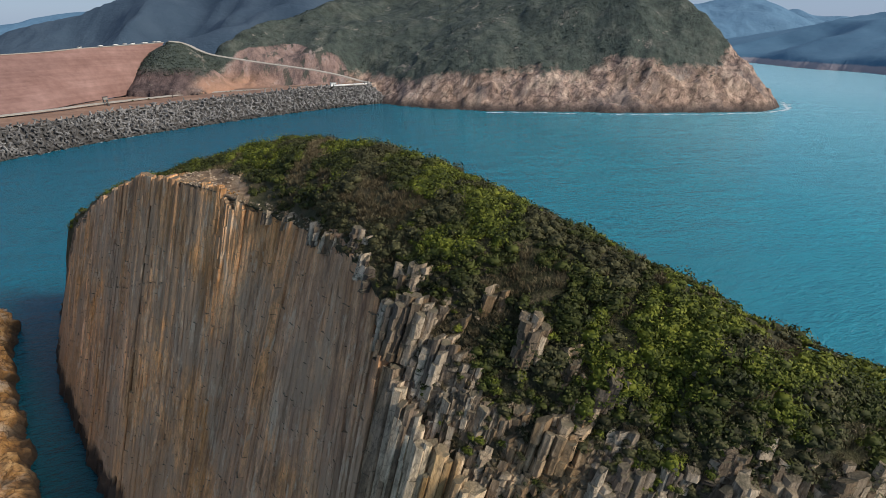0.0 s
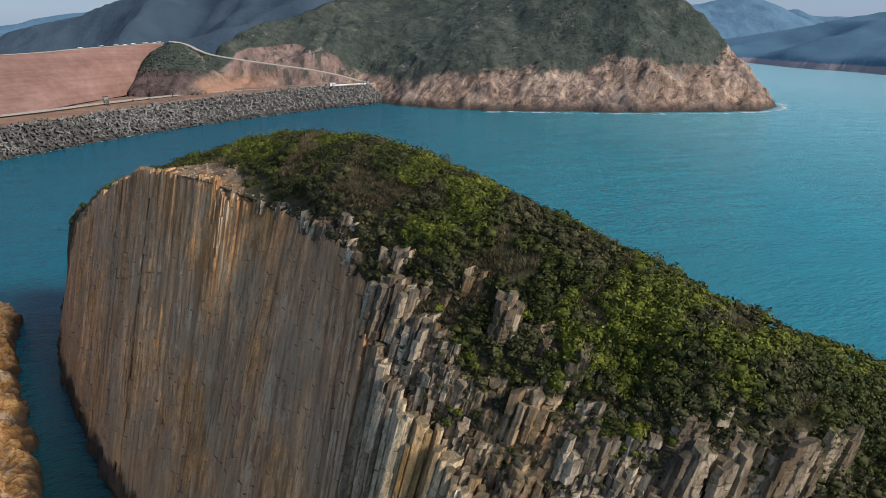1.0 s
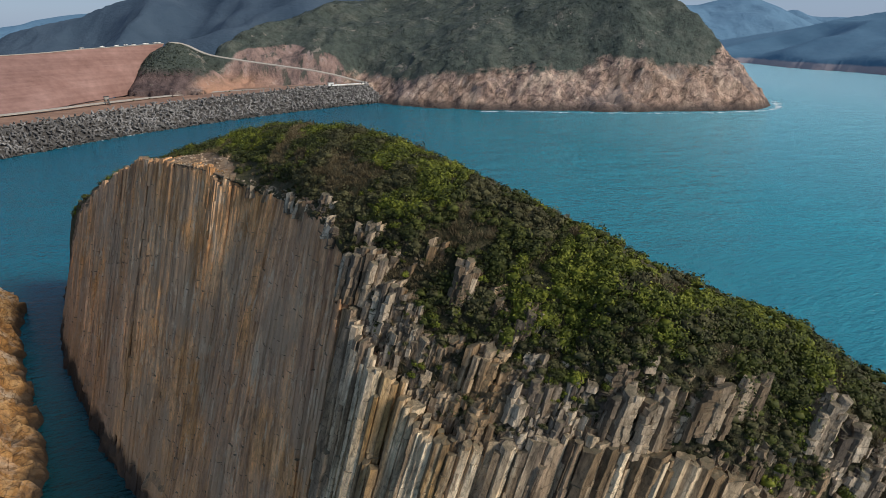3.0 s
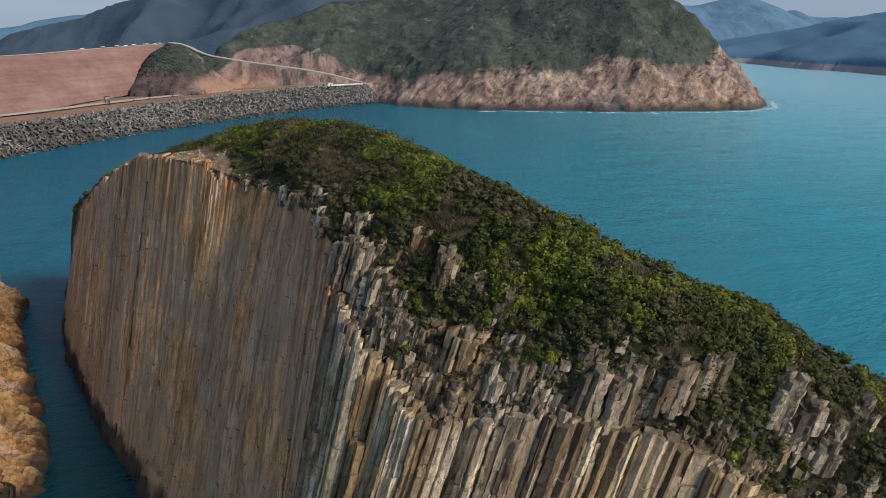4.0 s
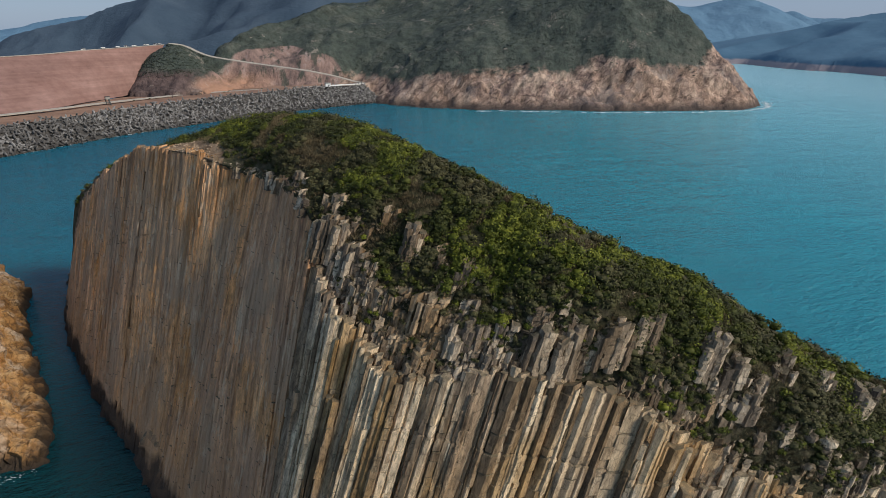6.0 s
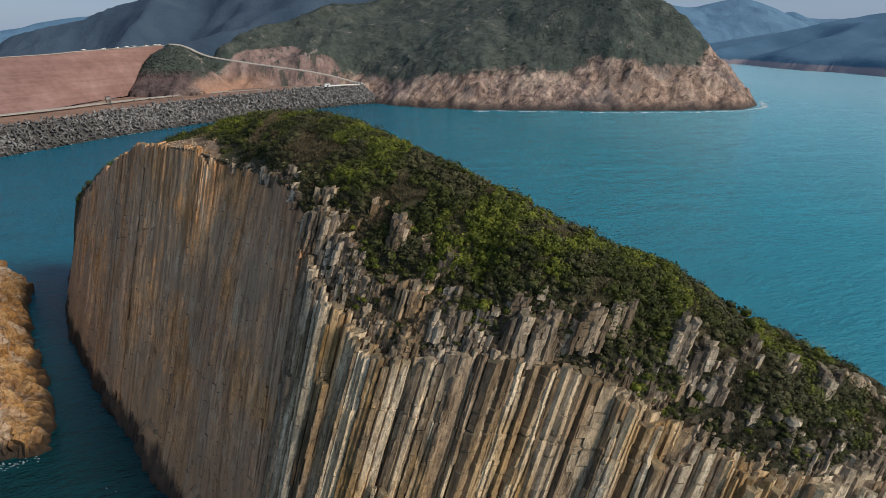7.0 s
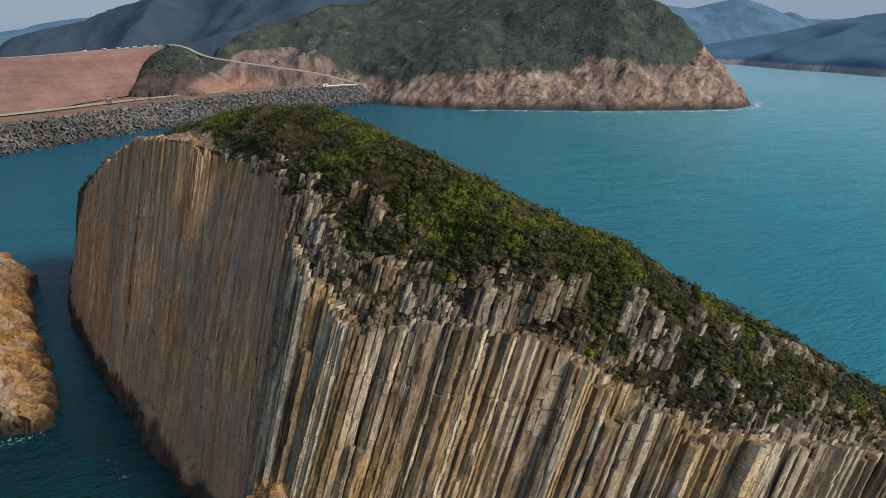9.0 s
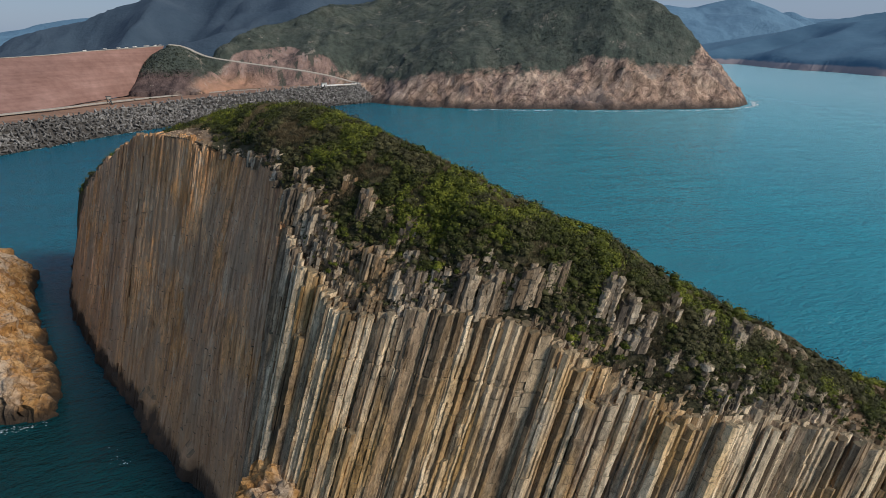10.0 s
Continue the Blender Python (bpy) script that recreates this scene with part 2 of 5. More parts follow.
def sea_water():
    k = Mat("sea_water", 0.16, 0.4)
    k.b.inputs["IOR"].default_value = 1.33
    big = k.noise(0.006, 4, 0.55, k.place((1, 0.5, 1)))
    c = k.ramp(big, [(0.3, (0.003, 0.085, 0.132)), (0.7, (0.003, 0.118, 0.172))])
    # paler eastwards: silt in the open bay, with reflected sky painted into the colour
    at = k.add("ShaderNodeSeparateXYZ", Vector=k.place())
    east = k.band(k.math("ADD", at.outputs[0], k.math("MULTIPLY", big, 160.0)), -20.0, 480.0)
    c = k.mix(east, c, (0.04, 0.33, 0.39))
    # far water paler still: sun glare and haze put into its colour
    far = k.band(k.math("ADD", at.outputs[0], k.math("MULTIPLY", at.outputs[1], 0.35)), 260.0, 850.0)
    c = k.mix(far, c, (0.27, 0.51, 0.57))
    # darker green round the narrow channel, fading out with distance
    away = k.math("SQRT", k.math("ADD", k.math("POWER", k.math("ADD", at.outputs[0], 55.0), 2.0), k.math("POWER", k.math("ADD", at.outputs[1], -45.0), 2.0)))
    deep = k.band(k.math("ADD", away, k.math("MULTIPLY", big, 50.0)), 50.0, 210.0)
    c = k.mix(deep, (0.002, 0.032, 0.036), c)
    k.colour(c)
    w1 = k.noise(0.22, 5, 0.6, k.place((1, 2.2, 1), (0, 0, 0.35)))
    w2 = k.noise(0.03, 3, 0.5, k.place((1, 2.0, 1), (0, 0, 0.2)))
    w3 = k.noise(0.7, 3, 0.6, k.place((1, 2.4, 1), (0, 0, 0.3)))
    k.bump(k.math("ADD", k.math("ADD", w1, k.math("MULTIPLY", w3, 0.35)), k.math("MULTIPLY", w2, 2.0)), 1.0, 1.25)
    return k.m


WATER = sea_water()


def hill_cover():
    """Coastal rock low down, scrub above, bare cuts and pale boulders between."""
    k = Mat("headland_cover_hazed", 0.95, 0.2)
    n = k.noise(0.012, 6, 0.6)
    # Distance haze is mixed straight into the scrub and rock colours
    green = k.ramp(k.noise(0.035, 7, 0.68), [(0.28, (0.038, 0.048, 0.042)), (0.5, (0.055, 0.066, 0.054)), (0.7, (0.088, 0.093, 0.075))])
    green = k.mix(0.8, green, k.ramp(k.noise(0.16, 6, 0.66), [(0.36, 0.62), (0.5, 1.0), (0.66, 1.35)]), "MULTIPLY")
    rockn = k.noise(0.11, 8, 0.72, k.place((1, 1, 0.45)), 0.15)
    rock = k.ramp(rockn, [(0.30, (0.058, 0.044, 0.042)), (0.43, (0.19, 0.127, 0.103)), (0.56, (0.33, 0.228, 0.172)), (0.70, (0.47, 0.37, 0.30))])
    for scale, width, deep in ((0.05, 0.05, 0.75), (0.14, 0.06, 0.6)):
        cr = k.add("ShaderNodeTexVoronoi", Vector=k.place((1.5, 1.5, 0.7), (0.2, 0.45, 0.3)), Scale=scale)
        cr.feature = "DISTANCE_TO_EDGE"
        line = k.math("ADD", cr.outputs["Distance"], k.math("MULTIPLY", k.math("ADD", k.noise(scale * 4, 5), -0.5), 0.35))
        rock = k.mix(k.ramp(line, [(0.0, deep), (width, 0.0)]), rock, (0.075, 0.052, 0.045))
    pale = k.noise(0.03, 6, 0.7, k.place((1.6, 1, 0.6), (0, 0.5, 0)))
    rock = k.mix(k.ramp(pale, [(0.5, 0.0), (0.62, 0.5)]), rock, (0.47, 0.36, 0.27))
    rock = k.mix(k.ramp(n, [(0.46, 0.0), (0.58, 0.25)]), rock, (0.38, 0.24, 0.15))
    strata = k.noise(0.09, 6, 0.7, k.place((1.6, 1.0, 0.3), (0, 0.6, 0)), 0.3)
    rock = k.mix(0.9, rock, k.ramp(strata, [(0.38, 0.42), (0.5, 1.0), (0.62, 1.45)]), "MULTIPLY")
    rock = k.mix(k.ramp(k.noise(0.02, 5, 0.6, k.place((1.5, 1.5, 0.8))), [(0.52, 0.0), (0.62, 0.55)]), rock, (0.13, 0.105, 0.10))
    # the scrub comes down to a wavy line, lower in the west and absent on the point
    xe = k.add("ShaderNodeSeparateXYZ", Vector=k.place()).outputs[0]
    z = k.math("ADD", k.height(), k.math("MULTIPLY", k.math("ADD", n, -0.5), -26.0))
    z = k.math("ADD", z, k.math("MULTIPLY", k.math("ADD", k.noise(0.045, 6, 0.65), -0.5), -34.0))
    swell = k.add("ShaderNodeMapRange", Value=xe)
    swell.interpolation_type = "SMOOTHSTEP"
    for key, val in (("From Min", -40.0), ("From Max", 90.0), ("To Min", 0.0), ("To Max", 11.0)):
        swell.inputs[key].default_value = val
    z = k.math("SUBTRACT", z, swell.outputs[0])
    z = k.math("SUBTRACT", z, k.math("MULTIPLY", k.band(k.math("ABSOLUTE", k.math("ADD", xe, -200.0)), 46.0, 12.0), 13.0))
    z = k.math("SUBTRACT", z, k.math("MULTIPLY", k.band(xe, 296.0, 345.0), 45.0))
    c = k.mix(k.ramp(k.band(z, 22.0, 34.0), [(0.25, 0.0), (0.75, 1.0)]), rock, green)
    wet = k.math("ADD", k.height(), k.math("MULTIPLY", rockn, -6.0))
    c = k.mix(k.ramp(k.band(wet, -3.0, 6.0), [(0.0, 0.95), (0.4, 0.75), (1.0, 0.0)]), c, (0.05, 0.038, 0.033))
    # rock cut and quarried benches above the road end
    xs = k.add("ShaderNodeSeparateXYZ", Vector=k.place()).outputs[0]
    ex, ez = (k.math("POWER", k.math("ABSOLUTE", k.math("MULTIPLY", k.math("ADD", v, o), g)), 2.0) for v, o, g in ((xs, 188.0, 1 / 74), (k.height(), -30.0, 1 / 32)))
    ring = k.math("ADD", k.math("ADD", ex, ez), k.math("MULTIPLY", k.math("ADD", k.noise(0.03, 5), -0.5), 1.1))
    cut = k.math("SUBTRACT", 1.0, k.band(ring, 0.9, 1.02))
    cutc = k.ramp(k.noise(0.06, 8, 0.7, k.place((1, 1, 0.35))), [(0.36, (0.065, 0.058, 0.052)), (0.45, (0.165, 0.115, 0.10)), (0.56, (0.265, 0.175, 0.145)), (0.68, (0.31, 0.24, 0.21))])
    # scrub hangs on the benches, orange earth lies low on the west side
    cutc = k.mix(k.ramp(k.noise(0.055, 6, 0.65, k.place((1.6, 1, 0.5))), [(0.54, 0.0), (0.60, 0.85)]), cutc, (0.055, 0.062, 0.05))
    earth = k.math("MULTIPLY", k.math("SUBTRACT", 1.0, k.band(k.height(), 22.0, 36.0)), k.math("SUBTRACT", 1.0, k.band(xs, -222.0, -180.0)))
    cutc = k.mix(k.math("MULTIPLY", earth, 0.75), cutc, (0.40, 0.22, 0.14))
    c = k.mix(cut, c, cutc)
    crag = k.math("MULTIPLY", k.math("SUBTRACT", 1.0, k.band(xs, -272.0, -258.0)), k.math("SUBTRACT", 1.0, k.band(k.height(), 34.0, 42.0)))
    c = k.mix(crag, c, k.ramp(k.noise(0.12, 5, 0.6, k.place((1, 1, 0.3))), [(0.35, (0.045, 0.032, 0.032)), (0.6, (0.13, 0.09, 0.08))]))
    bare = k.noise(0.03, 6, 0.75, None, 0.4)
    c = k.mix(k.ramp(bare, [(0.605, 0.0), (0.65, 0.55)]), c, (0.31, 0.26, 0.215))
    k.colour(c)
    k.bump(k.math("ADD", k.noise(0.25, 6, 0.6), k.math("MULTIPLY", rockn, 3.0)), 0.75, 1.6)
    return k.m


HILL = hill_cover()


def plain_cover(name, stops, scale, bump=0.5, dist=0.5, rough=0.95, stretch=(1, 1, 1)):
    k = Mat(name, rough, 0.2)
    n = k.noise(scale, 7, 0.65, k.place(stretch))
    k.colour(k.ramp(n, stops))
    k.bump(k.noise(scale * 6, 5, 0.7), bump, dist)
    return k.m


def dam_fill():
    k = Mat("red_dam_fill", 0.95, 0.2)
    c = k.ramp(k.noise(0.02, 7, 0.65, k.place((1, 1, 2.5))), [(0.3, (0.180, 0.099, 0.080)), (0.5, (0.226, 0.130, 0.107)), (0.7, (0.28, 0.17, 0.143))])
    c = k.mix(0.45, c, k.ramp(k.noise(0.16, 7, 0.72), [(0.35, 0.7), (0.5, 1.0), (0.65, 1.22)]), "MULTIPLY")
    # courses of fill, level with the crest
    c = k.mix(0.6, c, k.ramp(k.noise(0.5, 3, 0.5, k.place((0.02, 0.02, 1))), [(0.4, 0.86), (0.6, 1.1)]), "MULTIPLY")
    k.colour(c)
    k.bump(k.noise(0.12, 5, 0.7), 0.35, 0.8)
    return k.m


DAM_FACE = dam_fill()
CONCRETE = plain_cover("weathered_concrete", [(0.3, (0.17, 0.155, 0.135)), (0.7, (0.33, 0.31, 0.28))], 0.4, 0.3, 0.05)
DARK_RUBBLE = plain_cover("dark_rubble", [(0.3, (0.03, 0.028, 0.026)), (0.7, (0.10, 0.09, 0.08))], 0.3, 1.0, 0.5)
RED_EARTH = plain_cover("red_earth", [(0.3, (0.15, 0.085, 0.06)), (0.55, (0.26, 0.155, 0.105)), (0.75, (0.33, 0.22, 0.15))], 0.04, 0.5, 0.4)
ROAD = plain_cover("pale_road_concrete", [(0.3, (0.27, 0.24, 0.20)), (0.7, (0.38, 0.34, 0.29))], 0.2, 0.1, 0.02)
# Haze is painted into both far hill colours as blue
FAR_GREEN = plain_cover("hazed_wooded_hills", [(0.3, (0.034, 0.056, 0.082)), (0.5, (0.046, 0.070, 0.098)), (0.72, (0.066, 0.092, 0.120))], 0.008, 0.5, 8.0)
FAR_BLUE = plain_cover("hazed_blue_hills", [(0.3, (0.085, 0.165, 0.245)), (0.7, (0.108, 0.195, 0.275))], 0.004, 0.8, 12.0)
FOAM = plain_cover("sea_foam", [(0.3, (0.42, 0.48, 0.49)), (0.7, (0.74, 0.77, 0.77))], 0.8, 0.3, 0.1)


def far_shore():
    k = Mat("hazed_shore_hills", 0.95, 0.2)
    # The blue of distance haze is part of this hill colour
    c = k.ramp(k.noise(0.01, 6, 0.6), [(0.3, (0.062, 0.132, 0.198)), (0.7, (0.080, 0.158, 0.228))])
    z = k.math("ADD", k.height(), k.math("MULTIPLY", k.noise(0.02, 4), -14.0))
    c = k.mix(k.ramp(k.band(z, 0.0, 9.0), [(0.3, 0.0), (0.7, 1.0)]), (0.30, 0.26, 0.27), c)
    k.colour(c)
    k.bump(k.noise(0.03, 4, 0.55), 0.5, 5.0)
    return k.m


FAR_SHORE = far_shore()


def bare_ground():
    k = Mat("bare_stony_ground", 0.95, 0.2)
    n = k.noise(0.5, 6, 0.68)
    c = k.ramp(n, [(0.3, (0.075, 0.048, 0.028)), (0.5, (0.19, 0.125, 0.075)), (0.7, (0.34, 0.25, 0.165))])
    k.colour(k.mix(0.7, c, k.ramp(k.noise(3.5, 5, 0.7), [(0.3, 0.45), (0.65, 1.2)]), "MULTIPLY"))
    k.bump(n, 1.0, 0.4)
    return k.m


BARE = bare_ground()


def scree_ground():
    k = Mat("scree_and_dry_grass", 0.95, 0.2)
    n = k.noise(0.6, 6, 0.65)
    c = k.ramp(n, [(0.3, (0.022, 0.023, 0.010)), (0.48, (0.042, 0.039, 0.020)), (0.62, (0.066, 0.056, 0.034)), (0.75, (0.12, 0.10, 0.07))])
    k.colour(k.mix(0.8, c, k.ramp(k.noise(2.2, 5, 0.7), [(0.34, 0.4), (0.5, 0.95), (0.66, 1.4)]), "MULTIPLY"))
    k.bump(k.noise(1.6, 6, 0.7), 1.0, 0.5)
    return k.m


SCREE = scree_ground()
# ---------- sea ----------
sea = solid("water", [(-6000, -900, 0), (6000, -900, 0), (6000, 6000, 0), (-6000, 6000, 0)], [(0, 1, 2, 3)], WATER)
tagged(sea, "teal sea water with small wind ripples", "sea", kind="structure")
# sea bed that closes the place below
bed = solid("ground", [(-6000, -900, -25), (6000, -900, -25), (6000, 6000, -25), (-6000, 6000, -25)], [(0, 1, 2, 3)], DARK_RUBBLE)
tagged(bed, "dark sea bed under the water", "ground", kind="structure")

# ---------- sea stack: its lines in plan ----------
# wall foot (u, v), rim height, ridge (x, y, z), back shore (x, y)
STATIONS = (
    (-119, 160, 3, -116, 160, 4, -112, 166),
    (-109, 144, 25, -104, 152, 30.5, -95, 172),
    (-99, 126, 38.5, -82, 131, 43.3, -60, 170),
    (-85, 109, 49.5, -66, 121, 52, -35, 168),
    (-70, 92, 57.5, -54, 113, 56.3, -15, 165),
    (-55, 77, 60, -40, 107, 60.5, 5, 160),
    (-40, 65.5, 59, -26, 100, 64.4, 25, 150),
    (-30, 52, 60, -12, 86, 66.6, 40, 135),
    (-25, 46, 58.6, -4, 76, 66.8, 50, 125),
    (-21, 40.5, 54, 3, 67, 66.2, 58, 115),
    (-14, 34, 47.5, 9.5, 58, 65.2, 66, 105),
    (-6, 30, 43.8, 16.5, 51, 63.2, 72, 98),
    (0, 27.6, 44.2, 21, 47.5, 61.4, 80, 92),
    (7.4, 27.2, 46.0, 26, 44, 59.6, 86, 86),
    (20, 26, 42.5, 37, 41.8, 55.0, 95, 80),
    (33, 25, 36, 47, 40.8, 49.3, 104, 75),
    (44, 23.5, 32.3, 59, 39.6, 42.5, 112, 72),
    (55, 25.5, 30.8, 67, 39.5, 38.4, 120, 70),
    (65, 28, 27.8, 77, 40, 32.0, 125, 70),
    (85, 32, 20, 97, 42, 23.5, 132, 70),
    (110, 42, 12, 118, 52, 13, 135, 72),
    (125, 52, 2, 128, 58, 3, 135, 72),
)


def wall_line(s):
    """Foot (u, v) of the wall and its outward normal at the real stations s."""
    a, b, c = (lerp_table(STATIONS, np.asarray(s) + h)[:, :2] for h in (-0.02, 0.0, 0.02))
    t = c - a
    t /= np.linalg.norm(t, axis=1)[:, None] + 1e-9
    return b, np.stack([t[:, 1], -t[:, 0]], 1)


def bulge(s):
    """How far the foot of the wall stands out beyond its plain lean, in metres."""
    s = np.asarray(s, float)
    return 3.6 * np.exp(-((s - 6.15) / 0.85) ** 2) - 0.5 * np.clip((3.5 - s) / 1.5, 0, 1)


def slope_point(s, t):
    """A point of the upper slope: t runs from the rim (0) to the ridge (1)."""
    s, t = np.atleast_1d(np.asarray(s, float)), np.atleast_1d(np.asarray(t, float))
    q = lerp_table(STATIONS, s)
    n = wall_line(s)[1]
    inset = 0.45 + 0.85 * np.clip(s - 8.0, 0, 1)
    rx, ry = q[:, 0] + LEAN_X * q[:, 2] - inset * n[:, 0], q[:, 1] + LEAN_Y * q[:, 2] - inset * n[:, 1]
    over, t = np.clip(t - 1, 0, 1), np.clip(t, 0, 1)
    x, y = rx + (q[:, 3] - rx) * t, ry + (q[:, 4] - ry) * t
    x, y = x + (q[:, 6] - x) * over, y + (q[:, 7] - y) * over
    z = q[:, 2] + (q[:, 5] - q[:, 2]) * (1 - (1 - np.clip(t, 0, 1)) ** np.interp(s, (7, 8.5, 9.2, 10.2, 11.2, 12.4, 13.2, 13.7, 14.4, 15.5, 16.4, 18), (2.3, 2.7, 2.5, 2.0, 1.7, 1.6, 3.1, 3.0, 2.0, 2.2, 3.2, 3.2)))
    p = np.stack([x, y, z * (1 - over ** 1.25)], 1)
    rough = np.clip(t * 6, 0.15, 1)
    p[:, 2] += rough * (0.55 * fbm(p, 7.0, 3) + 0.25 * fbm(p, 2.0, 2))
    return p


def build_stack_body():
    S, NW, NT, NB = 460, 60, 46, 16
    s = np.linspace(0, len(STATIONS) - 1.001, S)
    foot, nrm = wall_line(s)
    q = lerp_table(STATIONS, s)
    rows = []
    for k in range(NW):
        z = -4 + (q[:, 2] + 4) * k / NW
        base = np.clip(1 - z / 16.0, 0, 1.25) ** 1.5
        out = -1.1 + 0.7 * base + bulge(s) * (1 - z / 52.0)
        p = np.stack([foot[:, 0] + LEAN_X * z + nrm[:, 0] * out, foot[:, 1] + LEAN_Y * z + nrm[:, 1] * out, z], 1)
        craggy = np.clip(1.4 - z / 12.0, 0, 1)
        d = (0.5 + 0.9 * base) * fbm(p, 6.0, 5, 0.6) + craggy * (1.3 * broken(p, 3.4, 5) + 0.7 * broken(p, 1.5, 2))
        p[:, 0] += nrm[:, 0] * d
        p[:, 1] += nrm[:, 1] * d
        rows.append(p)
    for k in range(NT + 1):
        rows.append(slope_point(s, np.full(S, k / NT)))
    ridge = rows[-1]
    for k in range(1, NB + 1):
        f = k / NB
        p = np.stack([ridge[:, 0] + (q[:, 6] - ridge[:, 0]) * f, ridge[:, 1] + (q[:, 7] - ridge[:, 1]) * f, ridge[:, 2] * (1 - f ** 1.25) - 3 * f], 1)
        p[:, 2] += 1.2 * fbm(p, 14.0, 4) * min(1, 4 * f)
        rows.append(p)
    v = np.concatenate(rows)
    f = grid_faces(len(rows), S)
    k = np.arange(len(f)) // (S - 1)
    mats = np.where(k < NW - 1, 0, np.where(k < NW + NT + NB, 1, 1))
    left = (np.arange(len(f)) % (S - 1)) < S * 0.5
    mats = np.where((mats == 0) & ~left, 2, mats)
    at = (np.arange(len(f)) % (S - 1)) / (S - 1) * (len(STATIONS) - 1)
    up = (k - NW) / NT
    mats = np.where((mats == 1) & (at < 5.6) & (up < 0.75 - 0.6 * np.clip(at - 4.1, -1.3, 2) ** 2 / 2.2), 3, mats)
    mats = np.where((mats == 1) & (at > 18.3), 3, mats)
    rocky = np.interp(at, (8.2, 9, 10, 11, 12, 13, 14, 15, 19), (0.08, 0.25, 0.42, 0.46, 0.38, 0.22, 0.30, 0.46, 0.6))
    mats = np.where((mats == 1) & (at > 8.2) & (up < rocky), 4, mats)
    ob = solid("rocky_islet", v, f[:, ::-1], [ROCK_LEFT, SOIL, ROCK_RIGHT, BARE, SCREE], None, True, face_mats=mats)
    return tagged(ob, "tall sea stack of leaning rock columns with a scrub-covered top", "sea stack")


STACK = build_stack_body()


# ---------- near rock across the channel ----------
def inside_distance(px, py, poly):
    """Distance to the outline of a polygon, positive inside it."""
    poly = np.array(poly, float)
    d = np.full(px.shape, 1e9)
    odd = np.zeros(px.shape, bool)
    for (x0, y0), (x1, y1) in zip(poly, np.roll(poly, -1, 0)):
        ex, ey = x1 - x0, y1 - y0
        f = np.clip(((px - x0) * ex + (py - y0) * ey) / (ex * ex + ey * ey), 0, 1)
        d = np.minimum(d, np.hypot(px - x0 - f * ex, py - y0 - f * ey))
        hit = (y0 > py) != (y1 > py)
        odd ^= hit & (px < (x1 - x0) * (py - y0) / (y1 - y0 + 1e-12) + x0)
    return np.where(odd, d, -d)


def height_field(name, x0, x1, y0, y1, step, height, material, label, category, smooth=True, low=-6.0):
    nx, ny = int((x1 - x0) / step) + 1, int((y1 - y0) / step) + 1
    gx, gy = np.meshgrid(np.linspace(x0, x1, nx), np.linspace(y0, y1, ny))
    x, y = gx.ravel(), gy.ravel()
    z = np.maximum(height(x, y), low)
    f = grid_faces(ny, nx)
    f = f[(z[f] > low + 0.01).any(1)]
    used, back = np.unique(f, return_inverse=True)
    v = np.stack([x, y, z], 1)[used]
    ob = new(name, big_mesh(name, v, back.reshape(f.shape), material, smooth))
    return tagged(ob, label, category, kind="structure")


NEAR_SHORE = ((-68.5, 71), (-74, 82), (-90, 102), (-106, 122), (-119, 140), (-127, 153), (-137, 158), (-151, 167), (-190, 192), (-300, 205), (-300, 60), (-130, 50), (-90, 66), (-76, 68))


def near_rock_height(x, y):
    p = np.stack([x, y, 0 * x], 1)
    d = inside_distance(x + 0.9 * fbm(p, 7.0, 4, 0.6), y + 0.9 * fbm(p + 50, 7.0, 4, 0.6), NEAR_SHORE)
    z = np.where(d > 0, 9.0 * (1 - np.exp(-np.clip(d, 0, None) / 5.0)) + 0.42 * np.clip(d, 0, 40), d * 1.5)
    rid = np.abs(fbm(p + 9, 7.0, 4))
    return z + np.clip(d / 4, 0, 1) * (1.6 * fbm(p, 9.0, 3, 0.5) - 1.8 * rid + 0.9)


near_rock = height_field("ground_near_rock", -190, -60, 50, 245, 0.6, near_rock_height, ORANGE, "sunlit orange volcanic rock shore beside the channel", "rock shore", False)


def roughen(ob):
    """Angular blocks pushed out along the face of a rock."""
    me = ob.data
    n = len(me.vertices)
    co, no = np.empty(n * 3), np.empty(n * 3)
    me.vertices.foreach_get("co", co)
    me.vertices.foreach_get("normal", no)
    co, no = co.reshape(-1, 3), no.reshape(-1, 3)
    d = 2.4 * broken(co, 4.6, 3) + 1.5 * broken(co, 1.9, 8) + 0.4 * fbm(co, 3.0, 3)
    me.vertices.foreach_set("co", (co + no * d[:, None] * np.clip(co[:, 2:] / 2, 0.2, 1)).ravel())
    me.update()


roughen(near_rock)

# ---------- headland across the bay ----------
COAST = ((-92, 684), (-64, 674), (-40, 650), (-18, 633), (43, 610), (75, 612), (112, 605), (200, 596), (264, 598), (330, 612), (368, 640), (388, 684), (392, 740), (400, 800), (430, 900), (470, 1300), (-330, 1300), (-330, 1000), (-312, 850), (-318, 770), (-322, 722), (-290, 690), (-262, 668), (-200, 672), (-140, 690))


HILL_ROAD = ((-84, 697, 20.8), (-97.3, 708, 22.0), (-113.2, 710.5, 26.0), (-130.2, 711, 30.0), (-157.9, 708, 35.3), (-202.6, 709, 41.2), (-240.4, 707, 46.8), (-268, 706, 51.5), (-284, 709, 56.5), (-296, 713, 61.5), (-306, 711, 65), (-314, 702, 66))


